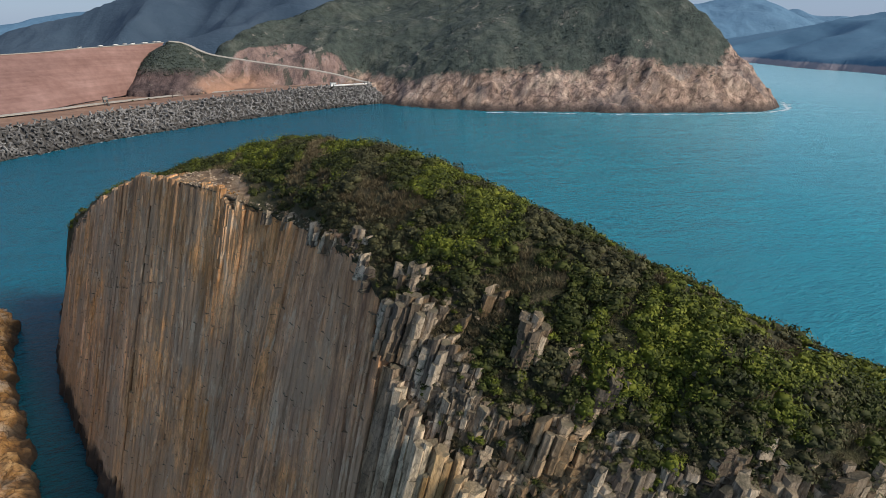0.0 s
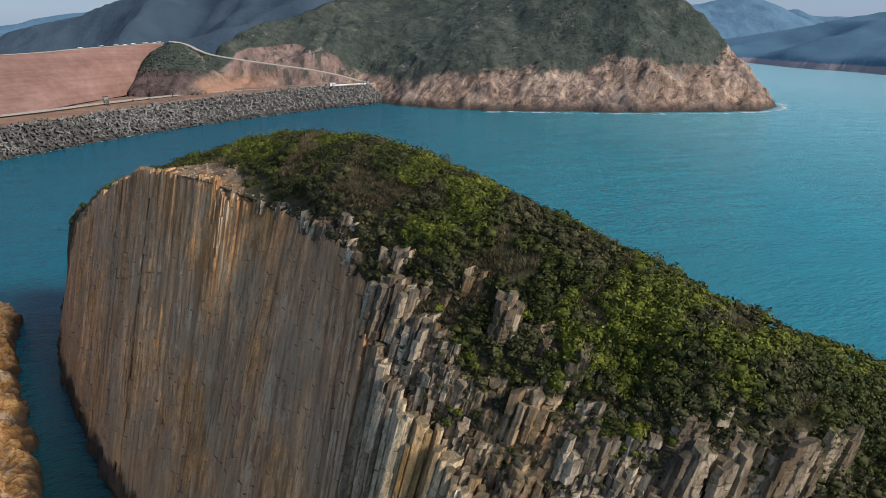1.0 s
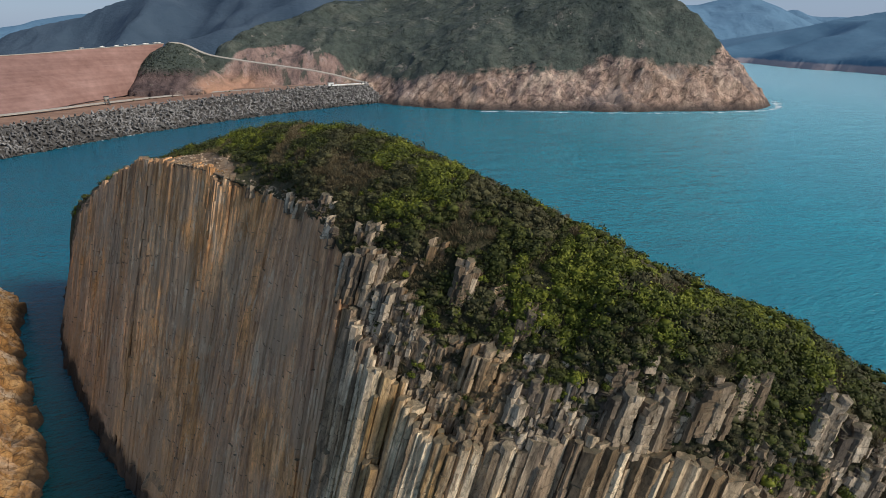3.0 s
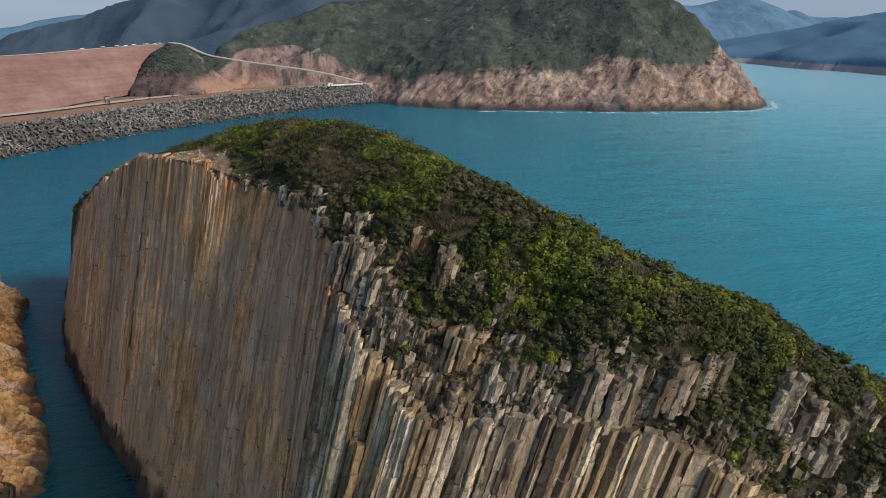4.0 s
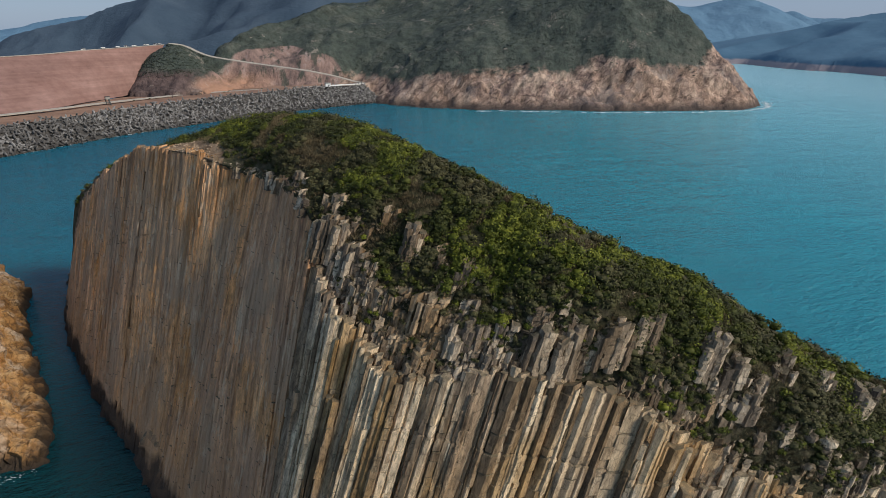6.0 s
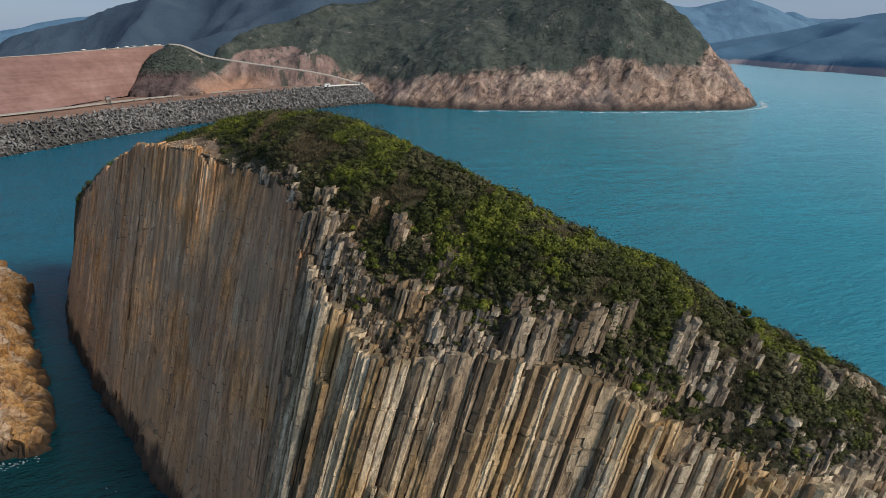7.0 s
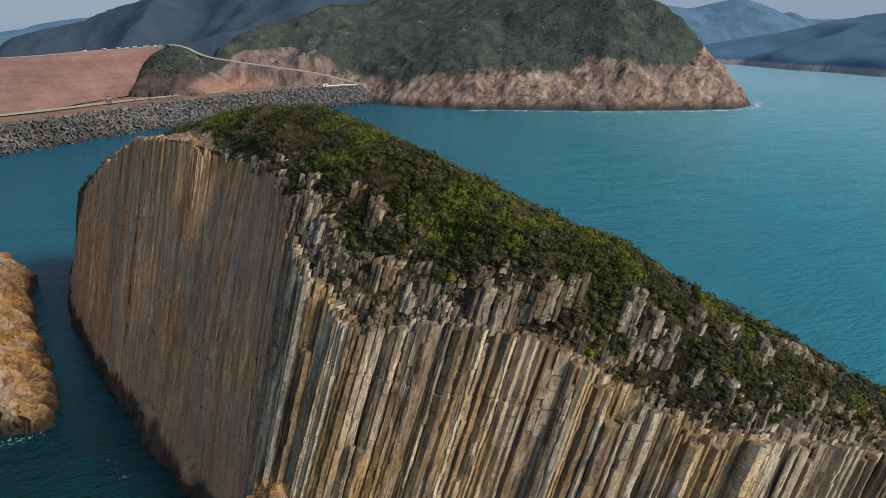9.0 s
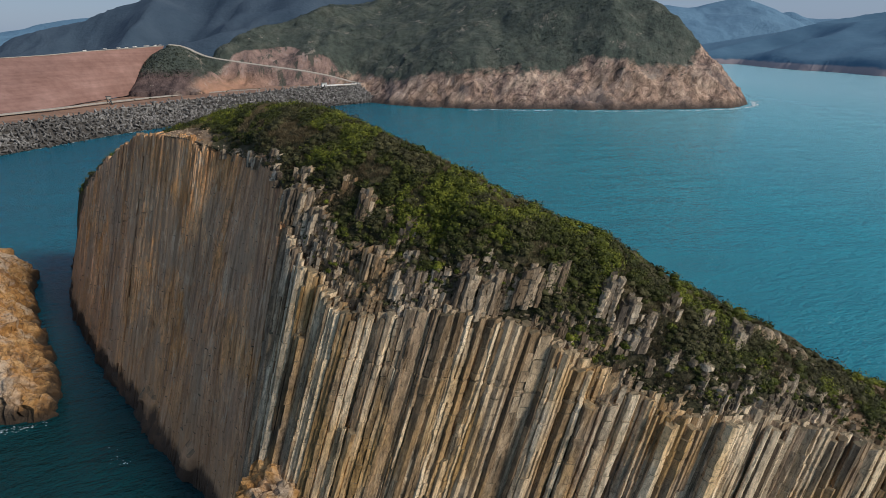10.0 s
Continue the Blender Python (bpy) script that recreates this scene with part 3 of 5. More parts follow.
def headland_height(x, y):
    p = np.stack([x, y, 0 * x], 1)
    wob = 14 * fbm(p, 70.0, 4)
    d = inside_distance(x + wob, y + 10 * fbm(p + 31, 60.0, 4), COAST)
    dd = np.clip(d, 0, None)
    z = 50 * (1 - np.exp(-dd / np.interp(x, (-150, 0, 260, 340), (40, 58, 58, 36)))) + 0.34 * np.clip(dd - 22, 0, 500)
    z = z + 0.40 * np.clip(dd - 45, 0, 90) * np.clip((x - 90) / 120, 0, 1)
    west = np.clip((-95 - x) / 60, 0, 1)
    z = z + west * 14
    gully = -np.abs(fbm(p + 7, 90.0, 4)) * np.clip(dd / 60, 0, 1) * 15 + 6 * np.clip(dd / 60, 0, 1)
    z = z + gully + np.clip(dd / 15, 0, 1) * (0.3 + 0.7 * np.clip(1.8 - dd / 45, 0, 1)) * (2.6 * fbm(p, 16.0, 4, 0.6) - 3.0 * np.abs(fbm(p + 3, 24.0, 3))) - np.clip(dd / 6, 0, 1) * np.clip(1.6 - dd / 55, 0, 1) * (5.0 * (np.abs(fbm(p + 13, 22.0, 4, 0.6)) - 0.25) - 3.2 * broken(p, 13.0) - 1.8 * broken(p, 6.0, 9))
    knoll = 50 * np.exp(-(((x + 299) / 46) ** 2 + ((y - 677) / 40) ** 2) ** 1.15) + 14 + 2 * fbm(p, 12.0, 3)
    z = np.where((d > 0) | (np.hypot(x + 309, y - 674) > 75), z, np.maximum(z, 0))
    z = np.where(knoll > 18, np.maximum(np.where(d > 0, z, 0), knoll), z)
    # level bench under the climbing road
    bench, level = np.full(x.shape, 1e9), np.zeros(x.shape)
    for (x0, y0, z0), (x1, y1, z1) in zip(HILL_ROAD, HILL_ROAD[1:]):
        ex, ey = x1 - x0, y1 - y0
        f = np.clip(((x - x0) * ex + (y - y0) * ey) / (ex * ex + ey * ey), 0, 1)
        near = np.hypot(x - x0 - f * ex, y - y0 - f * ey)
        level, bench = np.where(near < bench, z0 + f * (z1 - z0), level), np.minimum(bench, near)
    w = np.clip((9 - bench) / 5, 0, 1)
    z = np.where((d > 0) | (knoll > 18), z * (1 - w) + (level - 0.5) * w, z)
    return np.where((d > 0) | (knoll > 18), z, d * 0.8 + west * 14 * np.clip(1 + d / 30, 0, 1))


height_field("ground_headland", -560, 470, 585, 1240, 2.8, headland_height, HILL, "scrub-covered headland with a pink rocky coast, haze in its colours", "headland")


# ---------- dam, its toe road and the breakwater ----------
def ruled(name, a, b, n, m, material, label, category, rough=0.6, size=20.0):
    """A surface between two polylines a and b of equal length."""
    ta = lerp_table(a, np.linspace(0, len(a) - 1.001, n))
    tb = lerp_table(b, np.linspace(0, len(b) - 1.001, n))
    rows = [ta + (tb - ta) * k / (m - 1) for k in range(m)]
    v = np.concatenate(rows)
    v[:, 2] += rough * fbm(v, size, 4)
    ob = solid(name, v, grid_faces(m, n), material, None, True)
    return tagged(ob, label, category, kind="structure")


CREST = ((-560, 320, 52), (-404, 555, 58), (-365, 622, 61.5), (-317, 696, 65))
TOE = ((-450, 330, 13), (-362, 482, 14), (-345, 560, 14.5), (-331, 650, 15))
ruled("ground_dam", TOE, CREST, 90, 30, DAM_FACE, "long sloping red earth and rock dam face", "dam")
BUND_TOP = ((-420, 205, 15), (-352, 318, 15.5), (-309, 407, 16), (-275, 481, 16.5), (-238, 549, 17.5), (-169, 629, 19.5), (-117, 673, 20), (-86, 690, 20))
BUND_FOOT = ((-385, 190, -3), (-322, 300, -3), (-286, 374, -3), (-246, 463, -3), (-199, 532, -3), (-133, 616, -3), (-78, 668, -3), (-60, 684, -3))
BUND_BACK = ((-452, 225, 9), (-378, 335, 9), (-335, 425, 9.5), (-300, 500, 10), (-262, 568, 13), (-190, 648, 18.5), (-135, 690, 20), (-95, 705, 20))
ROAD_LINE = ((-455, 330, 14.2), (-362, 480, 14.2), (-321, 565, 14.4), (-271, 628, 15.4), (-207, 654, 17.4), (-124, 670, 20.3), (-87, 688, 20.6))
ruled("ground_breakwater", BUND_FOOT, BUND_TOP, 140, 14, DARK_RUBBLE, "dark rubble slope under the concrete breakwater blocks", "breakwater", 0.5, 6)
ruled("ground_bund", BUND_TOP, BUND_BACK, 120, 8, RED_EARTH, "brown earth bank behind the breakwater", "bank", 0.4, 8)
ruled("ground_basin", BUND_BACK, ((-500, 350, 13.4), (-410, 440, 13.5), (-368, 520, 13.6), (-345, 590, 13.8), (-300, 660, 14.8), (-225, 680, 16.8), (-150, 700, 19.6), (-87, 708, 20)), 120, 8, RED_EARTH, "bare red earth basin at the foot of the dam", "earth", 0.4, 10)


def ribbon(name, line, width, rise, material, label, category, bank=0.0):
    """A slab that follows a line, with sides."""
    c = lerp_table(line, np.linspace(0, len(line) - 1.001, len(line) * 14))
    t = np.gradient(c, axis=0)
    n = np.stack([-t[:, 1], t[:, 0], 0 * t[:, 0]], 1)
    n /= np.linalg.norm(n, axis=1)[:, None]
    up = np.array([0, 0, rise])
    lift = np.array([0, 0, bank])
    rows = [c - n * width / 2 - up + lift, c - n * width / 2 + up + lift, c + n * width / 2 + up - lift, c + n * width / 2 - up - lift]
    v = np.concatenate(rows)
    f = grid_faces(4, len(c))
    return tagged(solid(name, v, f[:, ::-1], material), label, category, kind="structure")


ribbon("road", ROAD_LINE, 3.2, 0.35, ROAD, "pale concrete road along the foot of the dam", "road", -0.3)


# ---------- far mountains ----------
def mountain(name, ridge, front, material, label, rough, size, shore=None):
    r = lerp_table(ridge, np.linspace(0, len(ridge) - 1.001, 160))
    m = 26
    rows = []
    for k in range(m):
        f = k / (m - 1)
        p = np.stack([r[:, 0], r[:, 1] - front * (1 - f), -6 + (r[:, 2] + 6) * f ** 0.85], 1)
        p[:, 2] += rough * min(1, 3.5 * f) * (1 - 0.8 * f ** 4) * (-np.abs(fbm(p, size, 5)) + 0.35)
        rows.append(p)
    back = r.copy()
    back[:, 1] += front
    back[:, 2] = -6
    rows.append(back)
    v = np.concatenate(rows)
    f = grid_faces(len(rows), len(r))
    k = np.arange(len(f)) // (len(r) - 1)
    mats = np.where(k < 2, 1, 0) if shore else np.zeros(len(f))
    ob = solid(name, v, f, [material, shore or material], None, True, face_mats=mats)
    return tagged(ob, label, "mountain", kind="structure")


mountain("backdrop_ridge_west", ((-1900, 1350, 10), (-1311, 1500, 12), (-1085, 1500, 39), (-994, 1500, 71), (-906, 1500, 97), (-848, 1500, 109), (-790, 1500, 131), (-732, 1500, 147), (-606, 1500, 177), (-376, 1500, 214), (0, 1500, 240)), 420, FAR_GREEN, "dark wooded ridge behind the dam, painted with haze blue", 70, 260)
mountain("backdrop_ridge_far_west", ((-4200, 3200, 20), (-2906, 3200, 15), (-2291, 3200, 77), (-2105, 3200, 118), (-1924, 3200, 147), (-1836, 3200, 153), (-1746, 3200, 166), (-1598, 3200, 185), (-1310, 3200, 185), (-800, 3200, 150)), 500, FAR_BLUE, "distant ridge painted pale haze blue", 60, 500)
mountain("backdrop_ridge_east", ((500, 3600, 200), (1023, 3600, 221), (1283, 3600, 212), (1447, 3600, 197), (1604, 3600, 227), (1730, 3600, 245), (1867, 3600, 209), (1957, 3600, 167), (2043, 3600, 173), (2143, 3600, 137), (2308, 3600, 131), (2562, 3600, 131), (3400, 3600, 180)), 700, FAR_BLUE, "distant mountain ridge painted haze blue", 60, 500)
EAST_COAST = ((540, 1700), (600, 1560), (670, 1500), (745, 1450), (752, 1350), (770, 1210), (800, 1060), (900, 950), (1150, 800), (3200, 800), (3200, 2900), (500, 2900))


def east_height(x, y):
    p = np.stack([x, y, 0 * x], 1)
    d = inside_distance(x + 25 * fbm(p, 160.0, 4), y, EAST_COAST)
    dd = np.clip(d, 0, None)
    z = 16 * (1 - np.exp(-dd / 12)) + 0.245 * dd
    z = z + np.clip(dd / 120, 0, 1) * (-30 * np.abs(fbm(p, 400.0, 4)) + 10)
    cap = np.interp(x / np.maximum(y, 1), (0.40, 0.45, 0.50, 0.63, 0.77, 1.0), (12, 25, 45, 95, 130, 175)) * (1 + 0.06 * fbm(p + 5, 120.0, 3))
    return np.where(d > 0, np.minimum(z, cap), -8)


height_field("backdrop_east_shore", 480, 2600, 850, 2700, 16.0, east_height, FAR_SHORE, "hills painted haze blue across the inlet with a pale rock shore", "hills")
# ---------- rock columns of the stack ----------
S_FINE = np.linspace(0, len(STATIONS) - 1.001, 4000)
ARC = np.concatenate([[0], np.cumsum(np.linalg.norm(np.diff(wall_line(S_FINE)[0], axis=0), axis=1))])
rng = np.random.default_rng(7)


def column_mesh(u, v, r, z0, z1, seg, shift=0.05, sides=6, ledge=None, face=None, rag=0.3, back=(0, 0), worn=0.03, path=None):
    """Verts and faces of one leaning polygonal column with cross joints."""
    a = np.sort(np.arange(sides) / sides + rng.uniform(-0.3, 0.3, sides) / sides) * 2 * np.pi + rng.uniform(0, 6.28)
    rad = r * rng.uniform(0.86, 1.1, sides)
    if face is not None:
        a = face + (np.arange(sides) + 0.5 + rng.uniform(-0.16, 0.16, sides)) * 2 * np.pi / sides
        rad = r * rng.uniform(0.95, 1.05, sides)

    def along(z, k):
        return (u, v)[k - 1] + (LEAN_X, LEAN_Y)[k - 1] * z if path is None else np.interp(z, path[0], path[k])

    cuts = [z0]
    while cuts[-1] < z1 - seg * 0.5:
        cuts.append(cuts[-1] + seg * rng.uniform(0.4, 1.7))
    cuts[-1] = z1
    if len(cuts) < 2:
        cuts = [z0, z1]
    if ledge is not None and z0 + 2 < ledge < z1 - 2:
        cuts = sorted([c for c in cuts if abs(c - ledge) > 0.8 or c in (z0, z1)] + [ledge])
    rings = []
    for k in range(len(cuts) - 1):
        f, ox, oy = rng.uniform(0.94 - 1.5 * worn, 1.04), rng.uniform(-shift, shift), rng.uniform(-shift, shift)
        top = k == len(cuts) - 2
        gap = 0.2 if ledge in (cuts[k], cuts[k + 1]) else 0.035
        if ledge is not None and cuts[k] >= ledge:
            f *= 0.97
            ox, oy = ox + back[0], oy + back[1]
        slant = rng.uniform(-rag, rag, 2)
        for z, high in ((cuts[k] + gap, False), (cuts[k + 1] - (0 if top else gap), top)):
            dx, dy = np.cos(a) * rad * f, np.sin(a) * rad * f
            zz = z + (slant[0] * dx + slant[1] * dy + rng.uniform(-0.1, 0.1, sides) * r if high else 0 * dx)
            rings.append(np.stack([along(zz, 1) + ox + dx, along(zz, 2) + oy + dy, zz], 1))
        if not top:
            z = cuts[k + 1]
            dx, dy = np.cos(a) * rad * (f - 0.07 - gap), np.sin(a) * rad * (f - 0.07 - gap)
            rings.append(np.stack([along(z, 1) + ox + dx, along(z, 2) + oy + dy, np.full(sides, z)], 1))
    vs = np.concatenate(rings)
    vs = vs + worn * rng.normal(size=vs.shape) * np.array([1, 1, 0.6]) * min(r, 0.8)
    fs = []
    for k in range(len(rings) - 1):
        for j in range(sides):
            b, c = k * sides + j, k * sides + (j + 1) % sides
            fs.append((b, c, c + sides, b + sides))
    fs.append(tuple((len(rings) - 1) * sides + j for j in range(sides)))
    return vs, fs


class Joined:
    """Collects the verts and faces of several pieces for one mesh."""

    def __init__(self):
        self.v, self.f, self.n = [], [], 0

    def add(self, vs, fs):
        self.v.append(np.asarray(vs, float))
        self.f += [tuple(k + self.n for k in f) for f in fs]
        self.n += len(vs)

    def solid(self, name, material, parent=None, smooth=False, label=""):
        return solid(name, np.concatenate(self.v), self.f, material, parent, smooth, label)


def ledge_height(u):
    return 37.0 - 0.128 * (u + 1.0)


made_columns = 0


def slant(s):
    """How far the columns of the west wall drift along it, per metre of height."""
    return -0.19 * np.clip((10.4 - s) / 1.7, 0, 1)


HEIGHTS = np.linspace(-4, 66, 22)


def column_path(at, d):
    """The line that a column follows up the wall: heights, x, y; and the station that it reaches at a height of 50."""
    s = np.interp(at + slant(np.interp(at, ARC, S_FINE)) * (HEIGHTS - 30), ARC, S_FINE)
    q, n = wall_line(s)
    out = d + bulge(s) * (1 - HEIGHTS / 52)
    return (HEIGHTS, q[:, 0] + n[:, 0] * out + LEAN_X * HEIGHTS, q[:, 1] + n[:, 1] * out + LEAN_Y * HEIGHTS), float(np.interp(50.0, HEIGHTS, s))


def build_columns():
    """Brown columns of the shaded west wall, then the ribbed grey columns of the south wall."""
    global made_columns
    at, panel_end, panel_out, panel_turn = np.interp(0.9, S_FINE, ARC), 0.0, 0.0, 0.0
    end, far = np.interp(8.6, S_FINE, ARC), Joined()
    while at < end:
        # columns stand in flat panels a few metres wide
        if at > panel_end:
            panel_end, panel_out, panel_turn = at + rng.choice([1.2, 2.5, 4.5, 8.0]), rng.uniform(-0.45, 0.4), rng.uniform(-0.3, 0.3)
        r = rng.choice([0.36, 0.52, 0.75, 1.1], p=[0.34, 0.36, 0.22, 0.08])
        at += r * 1.15
        s = np.interp(at, ARC, S_FINE)
        (u, v), n = (a[0] for a in wall_line([s]))
        w = fbm([[u, v, 0]], 9.0, 3)[0]
        d = min(0.5 * w + panel_out + rng.uniform(-0.09, 0.09) - 0.4, 0.2) - 0.8 * (r - 0.5)
        path, reached = column_path(at, d)
        zr = lerp_table(STATIONS, [reached])[0, 2]
        if zr < 12:
            continue
        top = zr + 0.25 + 0.8 * fbm([[u, v, 5]], 4.0, 2)[0] + rng.uniform(-0.8, 0.4)
        low = -2.0 if rng.random() < 0.5 else 5.0 + 4.0 * fbm([[u, v, 9]], 8.0, 2)[0]
        crack = 40.3 + 6.8 * (s - 4.4) + 0.4 * fbm([[u, v, 4]], 5.0, 2)[0] if 3.6 < s < 5.5 and rng.random() < 0.85 else None
        face = math.atan2(n[1], n[0]) + panel_turn + rng.uniform(-0.12, 0.12)
        vs, fs = column_mesh(u, v, r, min(low, top - 2), top, rng.choice([2.2, 4.0, 8.0]), 0.12, rng.choice([5, 6, 6, 7]), crack, face, worn=0.05, path=path)
        if s < 4.6:
            far.add(vs, fs)
        else:
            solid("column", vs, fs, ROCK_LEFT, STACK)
            made_columns += 1
    # a second rank closes the joints from behind
    for at in np.arange(np.interp(0.9, S_FINE, ARC), end + 1.0, 0.8):
        path, reached = column_path(at, -1.0 + rng.uniform(-0.12, 0.12))
        (u, v), n = (a[0] for a in wall_line([np.interp(at, ARC, S_FINE)]))
        zr = lerp_table(STATIONS, [reached])[0, 2]
        if zr > 14:
            far.add(*column_mesh(u, v, 0.75, -2.0, zr - rng.uniform(0.2, 0.9), 5.0, 0.1, 6, None, math.atan2(n[1], n[0]), worn=0.05, path=path))
    tagged(far.solid("broken_rock", ROCK_LEFT, STACK), "rust-brown rock columns at the far end of the wall", kind="stuff")
    rest, corner = Joined(), Joined()
    for row, (d0, jit, step) in enumerate(((-0.5, 0.4, 1.3), (0.3, 0.4, 1.35), (-1.25, 0.5, 1.2))):
        at, panel_end = np.interp(8.45, S_FINE, ARC), 0.0
        end = np.interp(19.6, S_FINE, ARC)
        while at < end:
            if at > panel_end:
                panel_end, panel_out, panel_turn = at + rng.choice([1.0, 2.0, 3.5, 6.0]), rng.uniform(-0.8, 0.6), rng.choice([0.0, 0.35, 0.52, 0.52, 0.7])
            r = rng.choice([0.36, 0.52, 0.74, 1.05], p=[0.3, 0.32, 0.26, 0.12])
            at += r * step
            s = np.interp(at, ARC, S_FINE)
            (u, v), n = (a[0] for a in wall_line([s]))
            if s < 9.6:
                panel_turn = min(panel_turn, 0.15)
            d = d0 + 0.45 * jit * rng.uniform(-1, 1) + panel_out + 1.0 * fbm([[u, v, 3]], 8.0, 2)[0]
            path, reached = column_path(at, d)
            zr = lerp_table(STATIONS, [reached])[0, 2]
            if rng.random() < (0.05, 0.22, 0.03)[row]:
                continue
            if row == 0:
                top = zr - 0.2 + 0.9 * fbm([[u, v, 5]], 6.0, 2)[0] + rng.uniform(-0.8, 0.3)
            elif row == 1:
                q = rng.random()
                top = zr - 0.4 - 3.0 * rng.random() ** 2 + 0.8 * fbm([[u, v, 5]], 6.0, 2)[0]
                if q < 0.16:
                    top = min(ledge_height(u), zr - 1) + rng.uniform(-0.35, 0.35)
                elif q > 0.86:
                    top = min(ledge_height(u), zr - 1) - rng.uniform(1, 14)
            else:
                top = zr + rng.uniform(-0.7, 0.4)
            low = rng.uniform(2.0, 5.0) if row < 2 else zr - 12
            face = math.atan2(n[1], n[0]) + panel_turn + rng.uniform(-0.15, 0.15) if row < 2 else None
            crack = ledge_height(u) + 0.25 * fbm([[u, v, 1]], 6.0, 2)[0] if -6 < u < 48 else None
            vs, fs = column_mesh(u, v, r, min(low, top - 3), top, rng.choice([1.4, 2.4, 4.0, 7.0]), (0.07, 0.1, 0.12)[row], rng.choice([4, 5, 6, 6]), crack, face, 0.3, (-0.15 * n[0], -0.15 * n[1]), worn=0.05, path=path)
            if made_columns < 298:
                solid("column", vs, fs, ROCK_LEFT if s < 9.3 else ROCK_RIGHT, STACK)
                made_columns += 1
            elif s < 9.3:
                corner.add(vs, fs)
            else:
                rest.add(vs, fs)
    if corner.n:
        tagged(corner.solid("broken_rock", ROCK_LEFT, STACK), "brown shaded rock columns at the corner of the wall", kind="stuff")
    if rest.n:
        tagged(rest.solid("broken_rock", ROCK_RIGHT, STACK), "grey and tan rock columns of the sunlit wall", kind="stuff")


build_columns()


# ---------- broken steps of rock on the lower slope ----------
ROCKY = (0.04, 0.05, 0.14, 0.42, 0.48, 0.40, 0.26, 0.32, 0.48, 0.58)


def step_centres():
    """Middles of the rock steps above the rim, and how far each stands out of the soil."""
    r = np.random.default_rng(19)
    sl, tl = [], []
    for a in np.arange(np.interp(5.3, S_FINE, ARC), np.interp(19.4, S_FINE, ARC), 1.45):
        for t in np.arange(0.0, 0.62, 0.06):
            if r.random() < 0.62:
                sl.append(np.interp(a + r.uniform(-0.8, 0.8), ARC, S_FINE))
                tl.append(max(0.0, t + r.uniform(-0.035, 0.035)))
    s, t = np.array(sl), np.array(tl)
    p = slope_point(s, t)
    reach = np.interp(s, (5.3, 7.5, 8.5, 9.5, 11, 12, 13, 14, 15, 19.4), ROCKY)
    stand = -1.15 - 0.4 * np.clip((s - 13.2) / 0.8, 0, 1) + 0.1 * np.clip((s - 8.8) / 0.6, 0, 1) * np.clip((13.0 - s) / 0.6, 0, 1) + 1.7 * (1 - t / reach) + 1.7 * fbm(p, 7.0, 3) + r.uniform(-0.7, 0.8, len(s))
    return p, np.minimum(stand, 1.1)


STEP_AT, STEP_STAND = step_centres()


def rock_top(p):
    """Height of the broken rock at points p of the slope; below the soil where none shows."""
    out = np.empty(len(p))
    for i in range(0, len(p), 2000):
        q = p[i:i + 2000]
        w = q[:, :2] + 0.5 * np.stack([fbm(q, 1.6, 2), fbm(q + 30, 1.6, 2)], 1)
        d = (w[:, None, 0] - STEP_AT[None, :, 0]) ** 2 + 1.3 * (w[:, None, 1] - STEP_AT[None, :, 1]) ** 2
        k = d.argmin(1)
        out[i:i + 2000] = STEP_AT[k, 2] + STEP_STAND[k] + 0.3 * (q[:, 2] - STEP_AT[k, 2])
    return out


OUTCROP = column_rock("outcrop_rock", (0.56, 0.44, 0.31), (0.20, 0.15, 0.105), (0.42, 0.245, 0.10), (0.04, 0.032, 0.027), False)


def build_steps():
    r = np.random.default_rng(23)
    a0, a1 = np.interp(5.5, S_FINE, ARC), np.interp(19.3, S_FINE, ARC)
    n = 11000
    s = np.interp(r.uniform(a0, a1, n), ARC, S_FINE)
    t = 0.6 * r.random(n) ** 1.2
    p = slope_point(s, t)
    top = rock_top(p)
    k, taken = Joined(), {}
    for i in np.nonzero(top > p[:, 2] + 0.1)[0]:
        x, y, z = p[i]
        cell = (int(x / 0.55), int(y / 0.5))
        if cell in taken:
            continue
        taken[cell] = True
        rad = r.choice([0.32, 0.42, 0.55, 0.7])
        high = min(top[i], z + 3.2) - r.choice([0.0, 0.0, 0.2, 0.45, 0.8])
        if high < z - 0.2:
            continue
        vs, fs = column_mesh(x - LEAN_X * z, y - LEAN_Y * z, rad, z - 1.6, high, r.choice([0.5, 0.9, 1.5]), 0.14, r.choice([4, 4, 5, 6]), None, None, 0.6, worn=0.11)
        k.add(vs, fs)
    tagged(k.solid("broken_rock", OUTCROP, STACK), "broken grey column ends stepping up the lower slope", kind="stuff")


build_steps()


GROUND_AT = np.concatenate([slope_point(np.linspace(7, 19.5, 260), np.full(260, t)) for t in np.linspace(0, 0.9, 60)])


def soil_height(x, y):
    """Height of the slope's soil under a point, near enough."""
    return GROUND_AT[np.argmin((GROUND_AT[:, 0] - x) ** 2 + (GROUND_AT[:, 1] - y) ** 2), 2]


